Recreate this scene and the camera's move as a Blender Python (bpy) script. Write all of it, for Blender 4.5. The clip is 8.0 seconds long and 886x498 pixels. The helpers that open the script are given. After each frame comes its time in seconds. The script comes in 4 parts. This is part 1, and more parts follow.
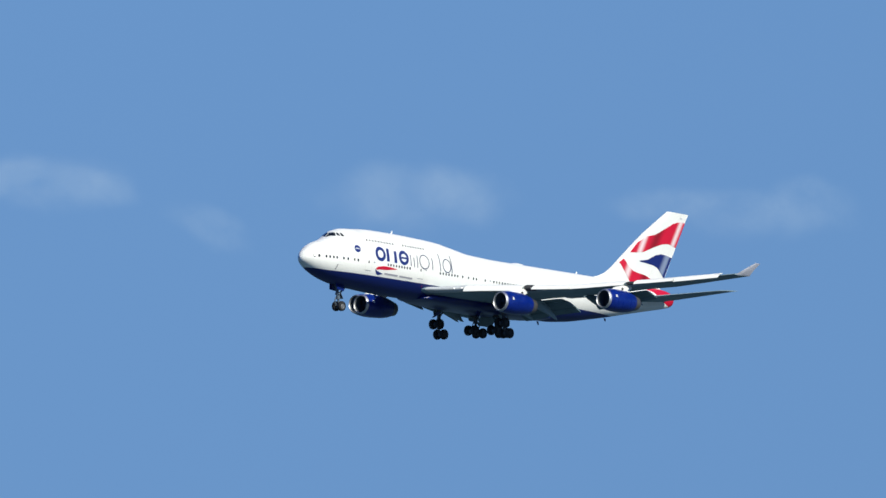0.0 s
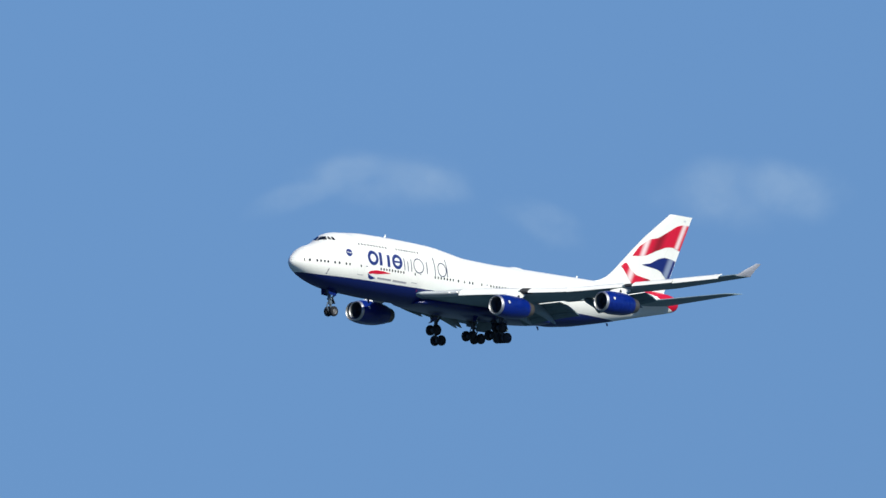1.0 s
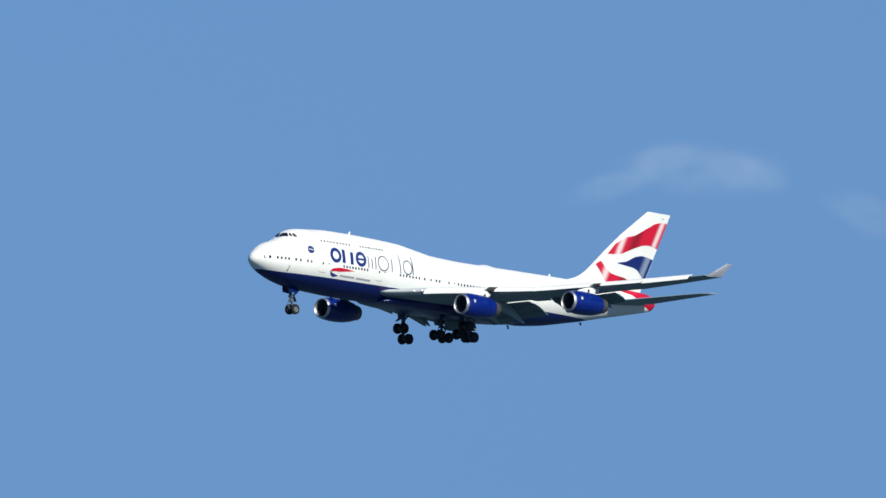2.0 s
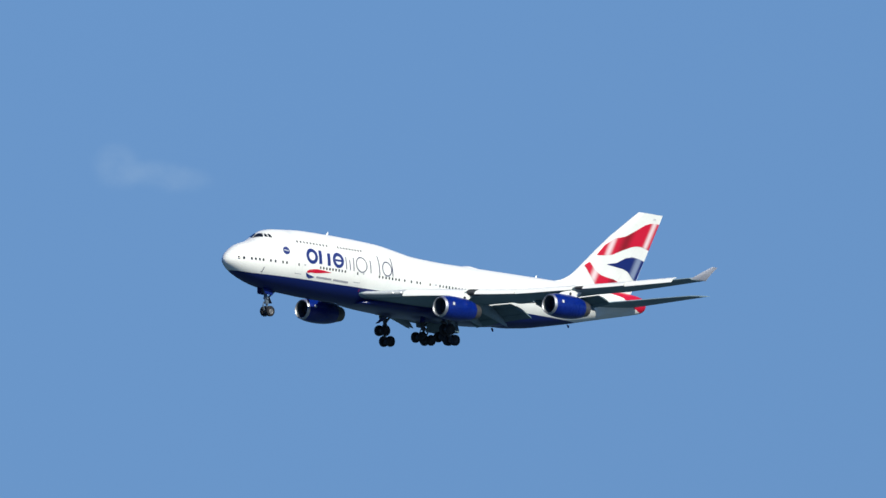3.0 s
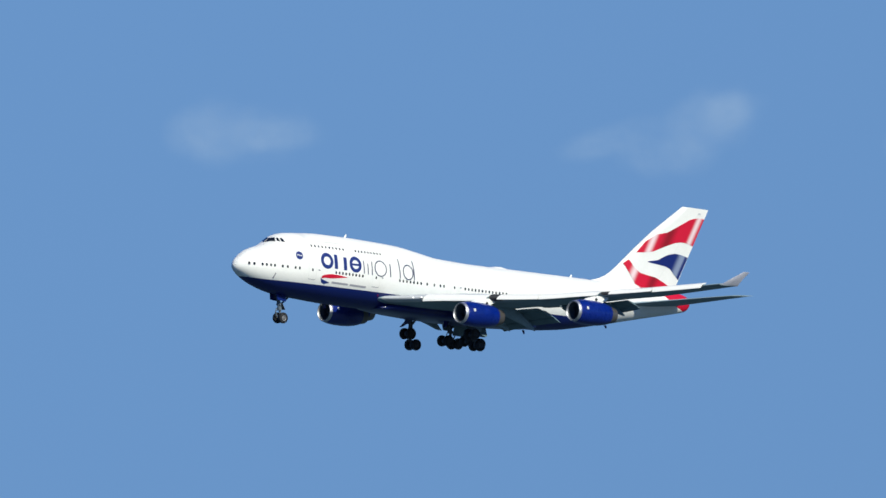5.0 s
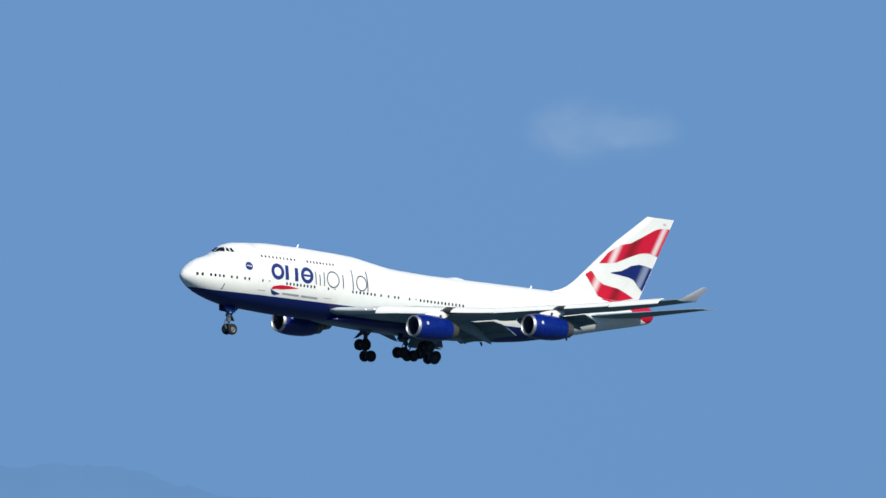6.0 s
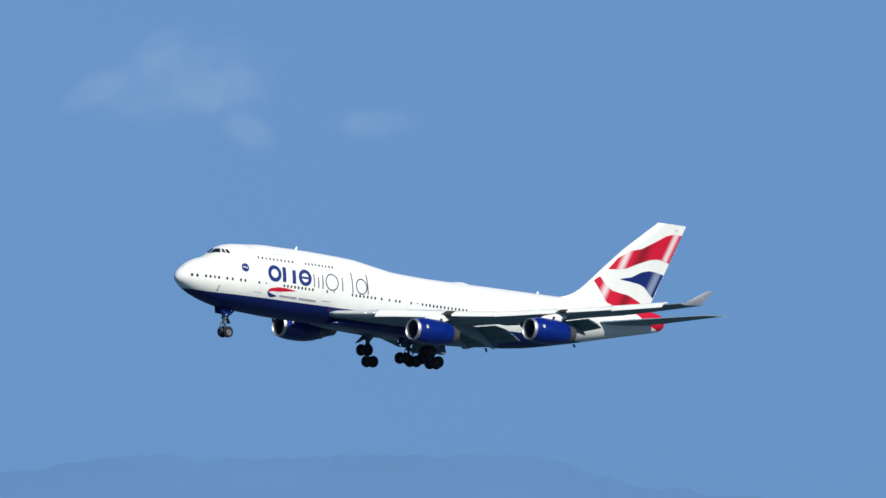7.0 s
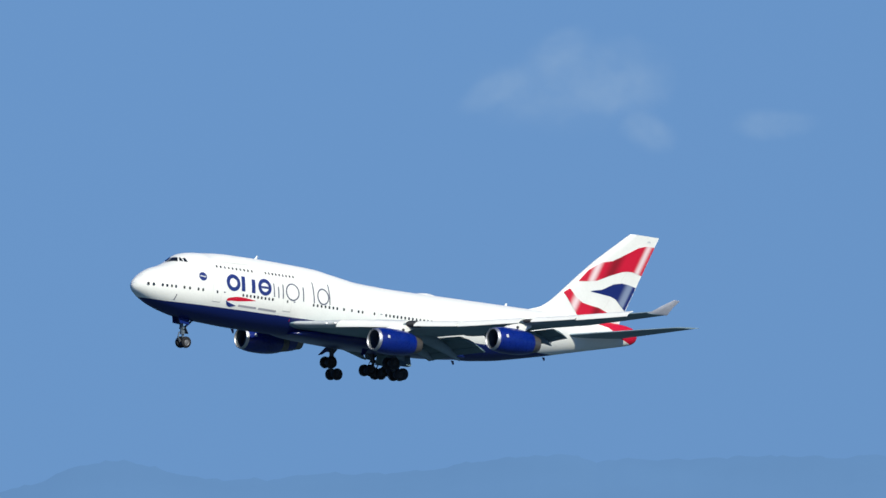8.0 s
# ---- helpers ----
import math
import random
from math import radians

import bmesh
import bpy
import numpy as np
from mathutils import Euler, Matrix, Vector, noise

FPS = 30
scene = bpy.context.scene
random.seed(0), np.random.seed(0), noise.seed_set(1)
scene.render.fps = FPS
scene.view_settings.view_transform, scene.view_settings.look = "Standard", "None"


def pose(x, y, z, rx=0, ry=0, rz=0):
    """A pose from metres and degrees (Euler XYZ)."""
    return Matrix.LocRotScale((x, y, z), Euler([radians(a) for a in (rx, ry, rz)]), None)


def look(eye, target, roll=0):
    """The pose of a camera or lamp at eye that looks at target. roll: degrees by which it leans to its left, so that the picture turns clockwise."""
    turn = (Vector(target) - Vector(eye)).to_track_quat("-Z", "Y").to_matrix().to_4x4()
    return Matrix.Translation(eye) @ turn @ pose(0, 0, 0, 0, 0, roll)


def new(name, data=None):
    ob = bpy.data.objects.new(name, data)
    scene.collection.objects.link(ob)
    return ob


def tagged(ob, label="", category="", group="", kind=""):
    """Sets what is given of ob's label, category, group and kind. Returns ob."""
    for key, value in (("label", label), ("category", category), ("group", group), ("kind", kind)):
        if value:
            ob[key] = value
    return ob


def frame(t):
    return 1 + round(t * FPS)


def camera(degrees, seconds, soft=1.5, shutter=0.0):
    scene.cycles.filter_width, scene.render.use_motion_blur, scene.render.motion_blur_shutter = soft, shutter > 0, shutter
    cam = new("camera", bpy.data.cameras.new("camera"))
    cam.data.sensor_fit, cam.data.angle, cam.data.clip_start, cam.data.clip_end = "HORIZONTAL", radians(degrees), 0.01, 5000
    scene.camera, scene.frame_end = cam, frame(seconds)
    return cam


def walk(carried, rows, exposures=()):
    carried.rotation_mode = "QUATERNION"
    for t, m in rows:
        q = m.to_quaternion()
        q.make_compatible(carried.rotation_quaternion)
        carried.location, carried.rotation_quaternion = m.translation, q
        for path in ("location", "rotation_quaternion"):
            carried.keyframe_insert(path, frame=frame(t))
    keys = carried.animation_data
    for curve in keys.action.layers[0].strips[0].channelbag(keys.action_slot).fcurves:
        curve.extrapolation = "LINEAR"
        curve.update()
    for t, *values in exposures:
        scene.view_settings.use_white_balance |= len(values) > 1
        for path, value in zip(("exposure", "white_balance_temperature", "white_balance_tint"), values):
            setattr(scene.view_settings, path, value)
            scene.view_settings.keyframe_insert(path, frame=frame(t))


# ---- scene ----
# ---- the way of the airliner and the aim of the camera ----
# seconds, place of the nose, bank, pitch, heading
PLANE = [
    (0.0, 345.23, 2156.50, 93.55, 0.52, 4.46, 38.03),
    (0.5, 321.58, 2140.00, 92.25, -0.11, 4.53, 38.13),
    (1.0, 297.93, 2123.51, 90.94, -0.08, 4.57, 38.10),
    (1.5, 274.27, 2107.02, 89.64, 0.04, 4.57, 37.99),
    (1.7, 264.81, 2100.42, 89.12, 0.14, 4.58, 37.94),
    (2.8, 212.78, 2064.13, 86.25, 0.59, 4.67, 37.67),
    (3.0, 203.32, 2057.53, 85.73, 0.65, 4.67, 37.62),
    (3.5, 179.67, 2041.04, 84.43, 1.04, 4.61, 37.56),
    (4.0, 156.02, 2024.55, 83.12, 1.37, 4.51, 37.54),
    (4.2, 146.56, 2017.95, 82.60, 1.51, 4.48, 37.55),
    (5.3, 94.53, 1981.66, 79.73, 2.72, 4.34, 37.69),
    (5.5, 85.07, 1975.07, 79.21, 2.97, 4.33, 37.77),
    (6.0, 61.42, 1958.57, 77.91, 3.03, 4.34, 37.80),
    (6.5, 37.77, 1942.08, 76.61, 2.73, 4.40, 37.86),
    (7.0, 14.12, 1925.59, 75.30, 2.41, 4.54, 37.88),
    (7.5, -9.53, 1909.09, 74.00, 2.12, 4.66, 38.02),
    (8.0, -33.18, 1892.60, 72.70, 1.67, 4.70, 38.09),
]

# seconds, turn to the left, tilt, lean
AIM = [
    (0.0, -9.5583, 2.4135, 0.117),
    (0.1, -9.4441, 2.4150, 0.099),
    (0.2, -9.3350, 2.4130, 0.082),
    (0.3, -9.2328, 2.4127, 0.064),
    (0.4, -9.1284, 2.4105, 0.045),
    (0.5, -9.0181, 2.4065, 0.025),
    (0.6, -8.9094, 2.4076, -0.001),
    (0.7, -8.8003, 2.4049, -0.031),
    (0.8, -8.6908, 2.4077, -0.060),
    (0.9, -8.5809, 2.4050, -0.085),
    (1.0, -8.4815, 2.4005, -0.099),
    (1.1, -8.3834, 2.3995, -0.101),
    (1.2, -8.2811, 2.3968, -0.095),
    (1.3, -8.1812, 2.3923, -0.082),
    (1.4, -8.0782, 2.3859, -0.066),
    (1.5, -7.9756, 2.3850, -0.049),
    (1.6, -7.8826, 2.3832, -0.018),
    (1.7, -7.7783, 2.3778, 0.017),
    (2.8, -6.5954, 2.3465, 0.280),
    (2.9, -6.4797, 2.3433, 0.240),
    (3.0, -6.3527, 2.3399, 0.185),
    (3.1, -6.1798, 2.3348, 0.173),
    (3.2, -6.0156, 2.3315, 0.171),
    (3.3, -5.8792, 2.3284, 0.171),
    (3.4, -5.7587, 2.3252, 0.165),
    (3.5, -5.6395, 2.3237, 0.148),
    (3.6, -5.5274, 2.3223, 0.115),
    (3.7, -5.4075, 2.3170, 0.070),
    (3.8, -5.2909, 2.3136, 0.020),
    (3.9, -5.1737, 2.3155, -0.030),
    (4.0, -5.0598, 2.3139, -0.074),
    (4.1, -4.9553, 2.3121, -0.102),
    (4.2, -4.8321, 2.3066, -0.127),
    (5.3, -3.4425, 2.2908, -0.482),
    (5.4, -3.3243, 2.2925, -0.432),
    (5.5, -3.2019, 2.2909, -0.357),
    (5.6, -3.1018, 2.2902, -0.330),
    (5.7, -2.9867, 2.2877, -0.311),
    (5.8, -2.8821, 2.2870, -0.295),
    (5.9, -2.7588, 2.2827, -0.276),
    (6.0, -2.6423, 2.2840, -0.250),
    (6.1, -2.5419, 2.2828, -0.215),
    (6.2, -2.4283, 2.2798, -0.175),
    (6.3, -2.3106, 2.2751, -0.132),
    (6.4, -2.1923, 2.2723, -0.085),
    (6.5, -2.0682, 2.2695, -0.036),
    (6.6, -1.9394, 2.2630, 0.017),
    (6.7, -1.7955, 2.2601, 0.074),
    (6.8, -1.6267, 2.2608, 0.134),
    (6.9, -1.4337, 2.2558, 0.192),
    (7.0, -1.2838, 2.2563, 0.246),
    (7.1, -1.1512, 2.2583, 0.298),
    (7.2, -1.0181, 2.2548, 0.351),
    (7.3, -0.8936, 2.2586, 0.401),
    (7.4, -0.7704, 2.2605, 0.444),
    (7.5, -0.6377, 2.2586, 0.476),
    (7.6, -0.5209, 2.2585, 0.495),
    (7.7, -0.3928, 2.2545, 0.503),
    (7.8, -0.2687, 2.2523, 0.505),
    (7.9, -0.1351, 2.2500, 0.505),
    (8.0, -0.0000, 2.2495, 0.508),
]

EYE = (0.0, 0.0, 1.7)
cam = camera(2.8493, 8.0, soft=1.5)


def aim(turn, tilt, lean):
    return pose(*EYE, 90 + tilt, 0, turn) @ pose(0, 0, 0, 0, 0, lean)


walk(cam, [(t, aim(a, b, c)) for t, a, b, c in AIM], exposures=[(0.0, 0.44), (4.0, 0.39), (8.0, 0.34)])

# ---- world, sun and exposure ----
SUN_TURN, SUN_UP = 28.0, 36.0   # degrees: to the right of straight behind the camera, above the horizon

world = bpy.data.worlds.new("world")
scene.world = world
world.use_nodes = True
wn, wl = world.node_tree.nodes, world.node_tree.links
sky = wn.new("ShaderNodeTexSky")
sky.sky_type, sky.sun_disc = "NISHITA", False
sky.sun_elevation, sky.sun_rotation = radians(SUN_UP), radians(180 - SUN_TURN)
sky.air_density, sky.dust_density, sky.ozone_density, sky.altitude = 1.15, 0.0, 3.0, 0
tint = wn.new("ShaderNodeMix")
tint.data_type, tint.blend_type = "RGBA", "MULTIPLY"
tint.inputs["Factor"].default_value = 1.0
tint.inputs["B"].default_value = (0.131, 0.2495, 0.600, 1)
# hazy air: the sky's fall of tone towards the horizon is gentle
way, split, join = wn.new("ShaderNodeTexCoord"), wn.new("ShaderNodeSeparateXYZ"), wn.new("ShaderNodeCombineXYZ")
square, lift = wn.new("ShaderNodeMath"), wn.new("ShaderNodeMath")
square.operation, lift.operation = "MULTIPLY", "MULTIPLY_ADD"
lift.inputs[1].default_value, lift.inputs[2].default_value = 0.9, 0.041
wl.new(way.outputs["Generated"], split.inputs[0])
wl.new(split.outputs["X"], join.inputs["X"])
wl.new(split.outputs["Y"], join.inputs["Y"])
wl.new(split.outputs["Z"], square.inputs[0])
wl.new(split.outputs["Z"], square.inputs[1])
wl.new(square.outputs[0], lift.inputs[0])
wl.new(lift.outputs[0], join.inputs["Z"])
wl.new(join.outputs[0], sky.inputs["Vector"])
wl.new(sky.outputs["Color"], tint.inputs["A"])
wl.new(tint.outputs["Result"], wn["Background"].inputs["Color"])
wn["Background"].inputs["Strength"].default_value = 0.10

lamp = bpy.data.lights.new("sun", "SUN")
lamp.energy, lamp.angle, lamp.color = 3.58, radians(0.53), (1.0, 0.965, 0.82)
sun = new("sun", lamp)
_a, _e = radians(SUN_TURN), radians(SUN_UP)
sun.matrix_basis = look((1000 * math.sin(_a) * math.cos(_e), -1000 * math.cos(_a) * math.cos(_e), 1000 * math.sin(_e)), (0, 0, 0))


# ---- materials ----
def material(name, color, rough=0.5, metal=0.0, vary=0.08, scale=0.6, bump=0.0, bump_scale=3.0, coat=0.0):
    """A painted or bare surface: colour with soiling at two scales, uneven gloss, fine relief."""
    m = bpy.data.materials.new(name)
    m.use_nodes = True
    n, l = m.node_tree.nodes, m.node_tree.links
    b = n["Principled BSDF"]
    b.inputs["Metallic"].default_value = metal
    b.inputs["Coat Weight"].default_value = coat
    b.inputs["Coat Roughness"].default_value = 0.12
    co = n.new("ShaderNodeTexCoord")
    big, small = n.new("ShaderNodeTexNoise"), n.new("ShaderNodeTexNoise")
    big.inputs["Scale"].default_value, small.inputs["Scale"].default_value = scale, scale * 9
    for t in (big, small):
        t.inputs["Detail"].default_value = 5
        l.new(co.outputs["Object"], t.inputs["Vector"])
    add = n.new("ShaderNodeMath")
    add.operation = "ADD"
    l.new(big.outputs["Fac"], add.inputs[0])
    l.new(small.outputs["Fac"], add.inputs[1])
    span = n.new("ShaderNodeMapRange")
    span.inputs["From Min"].default_value, span.inputs["From Max"].default_value = 0.7, 1.3
    span.inputs["To Min"].default_value, span.inputs["To Max"].default_value = 1 - vary, 1 + vary * 0.5
    l.new(add.outputs[0], span.inputs["Value"])
    mul = n.new("ShaderNodeMix")
    mul.data_type, mul.blend_type = "RGBA", "MULTIPLY"
    mul.inputs["Factor"].default_value = 1
    mul.inputs["A"].default_value = (*color, 1)
    l.new(span.outputs["Result"], mul.inputs["B"])
    l.new(mul.outputs["Result"], b.inputs["Base Color"])
    gloss = n.new("ShaderNodeMapRange")
    gloss.inputs["To Min"].default_value, gloss.inputs["To Max"].default_value = rough * 0.8, min(1, rough * 1.25)
    l.new(small.outputs["Fac"], gloss.inputs["Value"])
    l.new(gloss.outputs["Result"], b.inputs["Roughness"])
    if bump:
        bn, nt = n.new("ShaderNodeBump"), n.new("ShaderNodeTexNoise")
        nt.inputs["Scale"].default_value = bump_scale
        l.new(co.outputs["Object"], nt.inputs["Vector"])
        l.new(nt.outputs["Fac"], bn.inputs["Height"])
        bn.inputs["Strength"].default_value = bump
        bn.inputs["Distance"].default_value = 0.05
        l.new(bn.outputs["Normal"], b.inputs["Normal"])
    m["mul"] = mul.name
    return m


WHITE = (0.80, 0.81, 0.76)
BLUE = (0.0015, 0.011, 0.115)
RED = (0.55, 0.002, 0.026)
white_paint = material("white_paint", WHITE, 0.32, vary=0.05, coat=0.3)
blue_paint = material("blue_paint", BLUE, 0.3, vary=0.15, coat=0.15)
cowl_blue = material("cowl_blue", (0.0008, 0.015, 0.185), 0.28, vary=0.3, scale=0.9, coat=0.25)
red_paint = material("red_paint", RED, 0.35, vary=0.1, coat=0.1)
grey_paint = material("grey_paint", (0.21, 0.30, 0.34), 0.55, vary=0.18, scale=0.5)
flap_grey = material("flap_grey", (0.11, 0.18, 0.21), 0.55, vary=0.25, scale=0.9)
light_grey = material("light_grey", (0.62, 0.63, 0.62), 0.38, vary=0.14)
winglet_grey = material("winglet_grey", (0.47, 0.485, 0.55), 0.45, vary=0.2, scale=1.2)
bright_metal = material("bright_metal", (0.56, 0.57, 0.59), 0.46, 0.9, vary=0.15, scale=1.5)
dull_metal = material("dull_metal", (0.22, 0.20, 0.185), 0.45, 0.8, vary=0.25, scale=2)
strut_paint = material("strut_paint", (0.06, 0.066, 0.08), 0.5, vary=0.25, scale=2)
hub_metal = material("hub_metal", (0.16, 0.165, 0.17), 0.55, 0.2, vary=0.3, scale=3)
seam_grey = material("seam_grey", (0.55, 0.57, 0.58), 0.4, vary=0.12)
leg_grey = material("leg_grey", (0.10, 0.14, 0.18), 0.5, vary=0.2, scale=2)
dark_hub = material("dark_hub", (0.022, 0.023, 0.028), 0.7, vary=0.3, scale=3)
duct_grey = material("duct_grey", (0.10, 0.12, 0.14), 0.45, 0.3, vary=0.2, scale=2)
lit_root_grey = material("lit_root_grey", (0.46, 0.49, 0.50), 0.42, vary=0.16, scale=0.8)
rubber = material("rubber", (0.010, 0.011, 0.014), 0.8, vary=0.3, scale=4)
gap_and_vent_dark = material("gap_and_vent_dark", (0.03, 0.032, 0.035), 0.7, vary=0.3, scale=3)
fan_metal = material("fan_metal", (0.05, 0.06, 0.075), 0.5, 0.0, vary=0.2, scale=2)
glass = material("glass", (0.012, 0.016, 0.022), 0.12, vary=0.1)
logo_blue = material("logo_blue", (0.012, 0.030, 0.17), 0.35, vary=0.08)
logo_grey = material("logo_grey", (0.07, 0.08, 0.13), 0.4, vary=0.08)
line_grey = material("line_grey", (0.36, 0.38, 0.40), 0.5, vary=0.15)


def ramp_on(n, l, source, stops, kind="LINEAR"):
    r = n.new("ShaderNodeValToRGB")
    r.color_ramp.interpolation = kind
    e = r.color_ramp.elements
    while len(e) < len(stops):
        e.new(0.5)
    for slot, (p, c) in zip(e, stops):
        slot.position, slot.color = p, c if len(c) == 4 else (*c, 1)
    l.new(source, r.inputs["Fac"])
    return r


def math_on(n, l, op, a, b=None):
    m = n.new("ShaderNodeMath")
    m.operation = op
    for i, v in enumerate((a, b)):
        if v is None:
            continue
        if isinstance(v, (int, float)):
            m.inputs[i].default_value = v
        else:
            l.new(v, m.inputs[i])
    return m.outputs[0]


def livery():
    """Fuselage paint: white, a blue belly below a swept line, a red tail end."""
    m = material("livery", WHITE, 0.45, vary=0.05, coat=0.04)
    n, l = m.node_tree.nodes, m.node_tree.links
    co = n.new("ShaderNodeTexCoord")
    xyz = n.new("ShaderNodeSeparateXYZ")
    l.new(co.outputs["Object"], xyz.inputs[0])
    x, z = xyz.outputs["X"], xyz.outputs["Z"]
    # height of the belly line along the body, packed from -5..0 m into 0..1
    t = math_on(n, l, "DIVIDE", x, 70.0)
    pack = lambda v: ((v + 5) / 5,) * 3
    line = ramp_on(n, l, t, [(0.0, pack(-1.88)), (0.02, pack(-1.96)), (0.05, pack(-2.07)), (0.14, pack(-2.05)), (0.29, pack(-2.04)), (0.60, pack(-2.05)), (0.70, pack(-2.02)), (0.80, pack(-2.0)), (1.0, pack(-2.0))])
    height = math_on(n, l, "SUBTRACT", math_on(n, l, "MULTIPLY", line.outputs["Color"], 5.0), 5.0)
    below = math_on(n, l, "LESS_THAN", z, height)
    # the red end: its edge sweeps forward towards the crown
    rise = math_on(n, l, "DIVIDE", z, 3.0)
    reach = lambda v: ((v - 60) / 10,) * 3
    swept = ramp_on(n, l, rise, [(0.0, reach(68.9)), (0.117, reach(67.8)), (0.25, reach(66.4)), (0.5, reach(65.0)), (0.6, reach(64.4)), (0.65, reach(63.4)), (0.7, reach(62.3)), (0.8, reach(60.8))])
    edge = math_on(n, l, "ADD", math_on(n, l, "MULTIPLY", swept.outputs["Color"], 10.0), 60.0)
    aft = math_on(n, l, "GREATER_THAN", x, edge)
    b = n["Principled BSDF"]
    src = n[m["mul"]].outputs["Result"]
    for fac, c in ((below, BLUE), (aft, RED)):
        mix = n.new("ShaderNodeMix")
        mix.data_type = "RGBA"
        l.new(fac, mix.inputs["Factor"])
        l.new(src, mix.inputs["A"])
        mix.inputs["B"].default_value = (*c, 1)
        src = mix.outputs["Result"]
    l.new(src, b.inputs["Base Color"])
    return m


def shimmer(name, color, stops):
    """Printed fin colours with pale folds that run parallel to the rudder's edge."""
    m = material(name, color, 0.5, vary=0.05, coat=0.03)
    n, l = m.node_tree.nodes, m.node_tree.links
    co = n.new("ShaderNodeTexCoord")
    xyz = n.new("ShaderNodeSeparateXYZ")
    l.new(co.outputs["Object"], xyz.inputs[0])
    u = math_on(n, l, "SUBTRACT", xyz.outputs["X"], math_on(n, l, "MULTIPLY", xyz.outputs["Z"], 0.46))
    u = math_on(n, l, "DIVIDE", math_on(n, l, "SUBTRACT", u, 54.0), 12.0)
    r = ramp_on(n, l, u, stops, "EASE")
    l.new(r.outputs["Color"], n["Principled BSDF"].inputs["Base Color"])
    return m


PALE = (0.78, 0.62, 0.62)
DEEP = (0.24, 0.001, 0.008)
hull_paint = livery()


def folds(*rows):
    return [((u - 54.0) / 12.0, c) for u, c in rows]


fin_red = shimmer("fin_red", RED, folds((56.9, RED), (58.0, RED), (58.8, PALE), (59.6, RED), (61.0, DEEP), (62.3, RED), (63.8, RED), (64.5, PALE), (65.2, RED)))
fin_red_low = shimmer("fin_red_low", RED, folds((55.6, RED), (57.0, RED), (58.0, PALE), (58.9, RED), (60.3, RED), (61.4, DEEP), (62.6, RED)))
FB, FL = (0.002, 0.013, 0.125), (0.20, 0.25, 0.36)
fin_blue = shimmer("fin_blue", FB, folds((58.9, FB), (63.35, FB), (64.3, FL), (64.6, FL), (65.05, FB)))


# ---- mesh helpers ----
def part(name, bm, mat, parent=None, label="", smooth=True):
    """Links a bmesh as one mesh object under a thing or a part."""
    me = bpy.data.meshes.new(name)
    bmesh.ops.recalc_face_normals(bm, faces=bm.faces)
    for f in bm.faces:
        f.smooth = smooth
    bm.to_mesh(me)
    bm.free()
    for m in (mat if isinstance(mat, (list, tuple)) else (mat,)):
        me.materials.append(m)
    ob = new(name, me)
    ob.parent = parent
    if smooth:
        me.set_sharp_from_angle(angle=radians(38))
    if label:
        ob["label"] = label
    return ob


def smooth_line(xs, ys):
    """A smooth curve through the given stations."""
    xs, ys = np.array(xs, float), np.array(ys, float)
    s = np.diff(ys) / np.diff(xs)
    t = np.zeros(len(xs))
    t[0], t[-1] = s[0], s[-1]
    for i in range(1, len(xs) - 1):
        t[i] = 0 if s[i - 1] * s[i] <= 0 else 2 * s[i - 1] * s[i] / (s[i - 1] + s[i])

    def at(x):
        x = min(max(x, xs[0]), xs[-1])
        i = min(int(np.searchsorted(xs, x, side="right")) - 1, len(xs) - 2)
        h = xs[i + 1] - xs[i]
        u = (x - xs[i]) / h
        return float((2*u**3 - 3*u*u + 1) * ys[i] + (u**3 - 2*u*u + u) * h * t[i] + (3*u*u - 2*u**3) * ys[i + 1] + (u**3 - u*u) * h * t[i + 1])
    return at


def skin(rings, close=True, ends=True):
    """A bmesh stretched over rings of points."""
    bm = bmesh.new()
    vs = [[bm.verts.new(p) for p in r] for r in rings]
    k = len(rings[0])
    for a, b in zip(vs, vs[1:]):
        for i in range(k if close else k - 1):
            j = (i + 1) % k
            bm.faces.new((a[i], a[j], b[j], b[i]))
    if ends and close:
        bm.faces.new(vs[0][::-1])
        bm.faces.new(vs[-1])
    return bm


def lathe(profile, n=40, centre=(0, 0, 0)):
    """Turns (x, r) stations round the x axis."""
    return skin([[(centre[0] + x, centre[1] + r * math.cos(2 * math.pi * i / n), centre[2] + r * math.sin(2 * math.pi * i / n)) for i in range(n)] for x, r in profile], ends=False)


def rod(bm, a, b, r, n=14, r2=None):
    a, b = Vector(a), Vector(b)
    q = (b - a).to_track_quat("Z", "Y").to_matrix().to_4x4()
    r2 = r if r2 is None else r2
    rings = []
    for p, rr in ((a, r), (b, r2)):
        rings.append([bm.verts.new(p + q @ Vector((rr * math.cos(2 * math.pi * i / n), rr * math.sin(2 * math.pi * i / n), 0))) for i in range(n)])
    for i in range(n):
        bm.faces.new((rings[0][i], rings[0][(i + 1) % n], rings[1][(i + 1) % n], rings[1][i]))
    bm.faces.new(rings[0][::-1])
    bm.faces.new(rings[1])
    return bm


def slab(bm, corners, thick):
    """A plate with the given outline and thickness."""
    c = [Vector(p) for p in corners]
    nrm = (c[1] - c[0]).cross(c[2] - c[0]).normalized() * thick / 2
    top, low = [bm.verts.new(p + nrm) for p in c], [bm.verts.new(p - nrm) for p in c]
    bm.faces.new(top)
    bm.faces.new(low[::-1])
    k = len(c)
    for i in range(k):
        bm.faces.new((top[i], low[i], low[(i + 1) % k], top[(i + 1) % k]))
    return bm


# ---- the airliner ----
plane = new("airliner")
plane.empty_display_size = 5
tagged(plane, "white and blue four-engined jet airliner with its wheels down", "airliner")

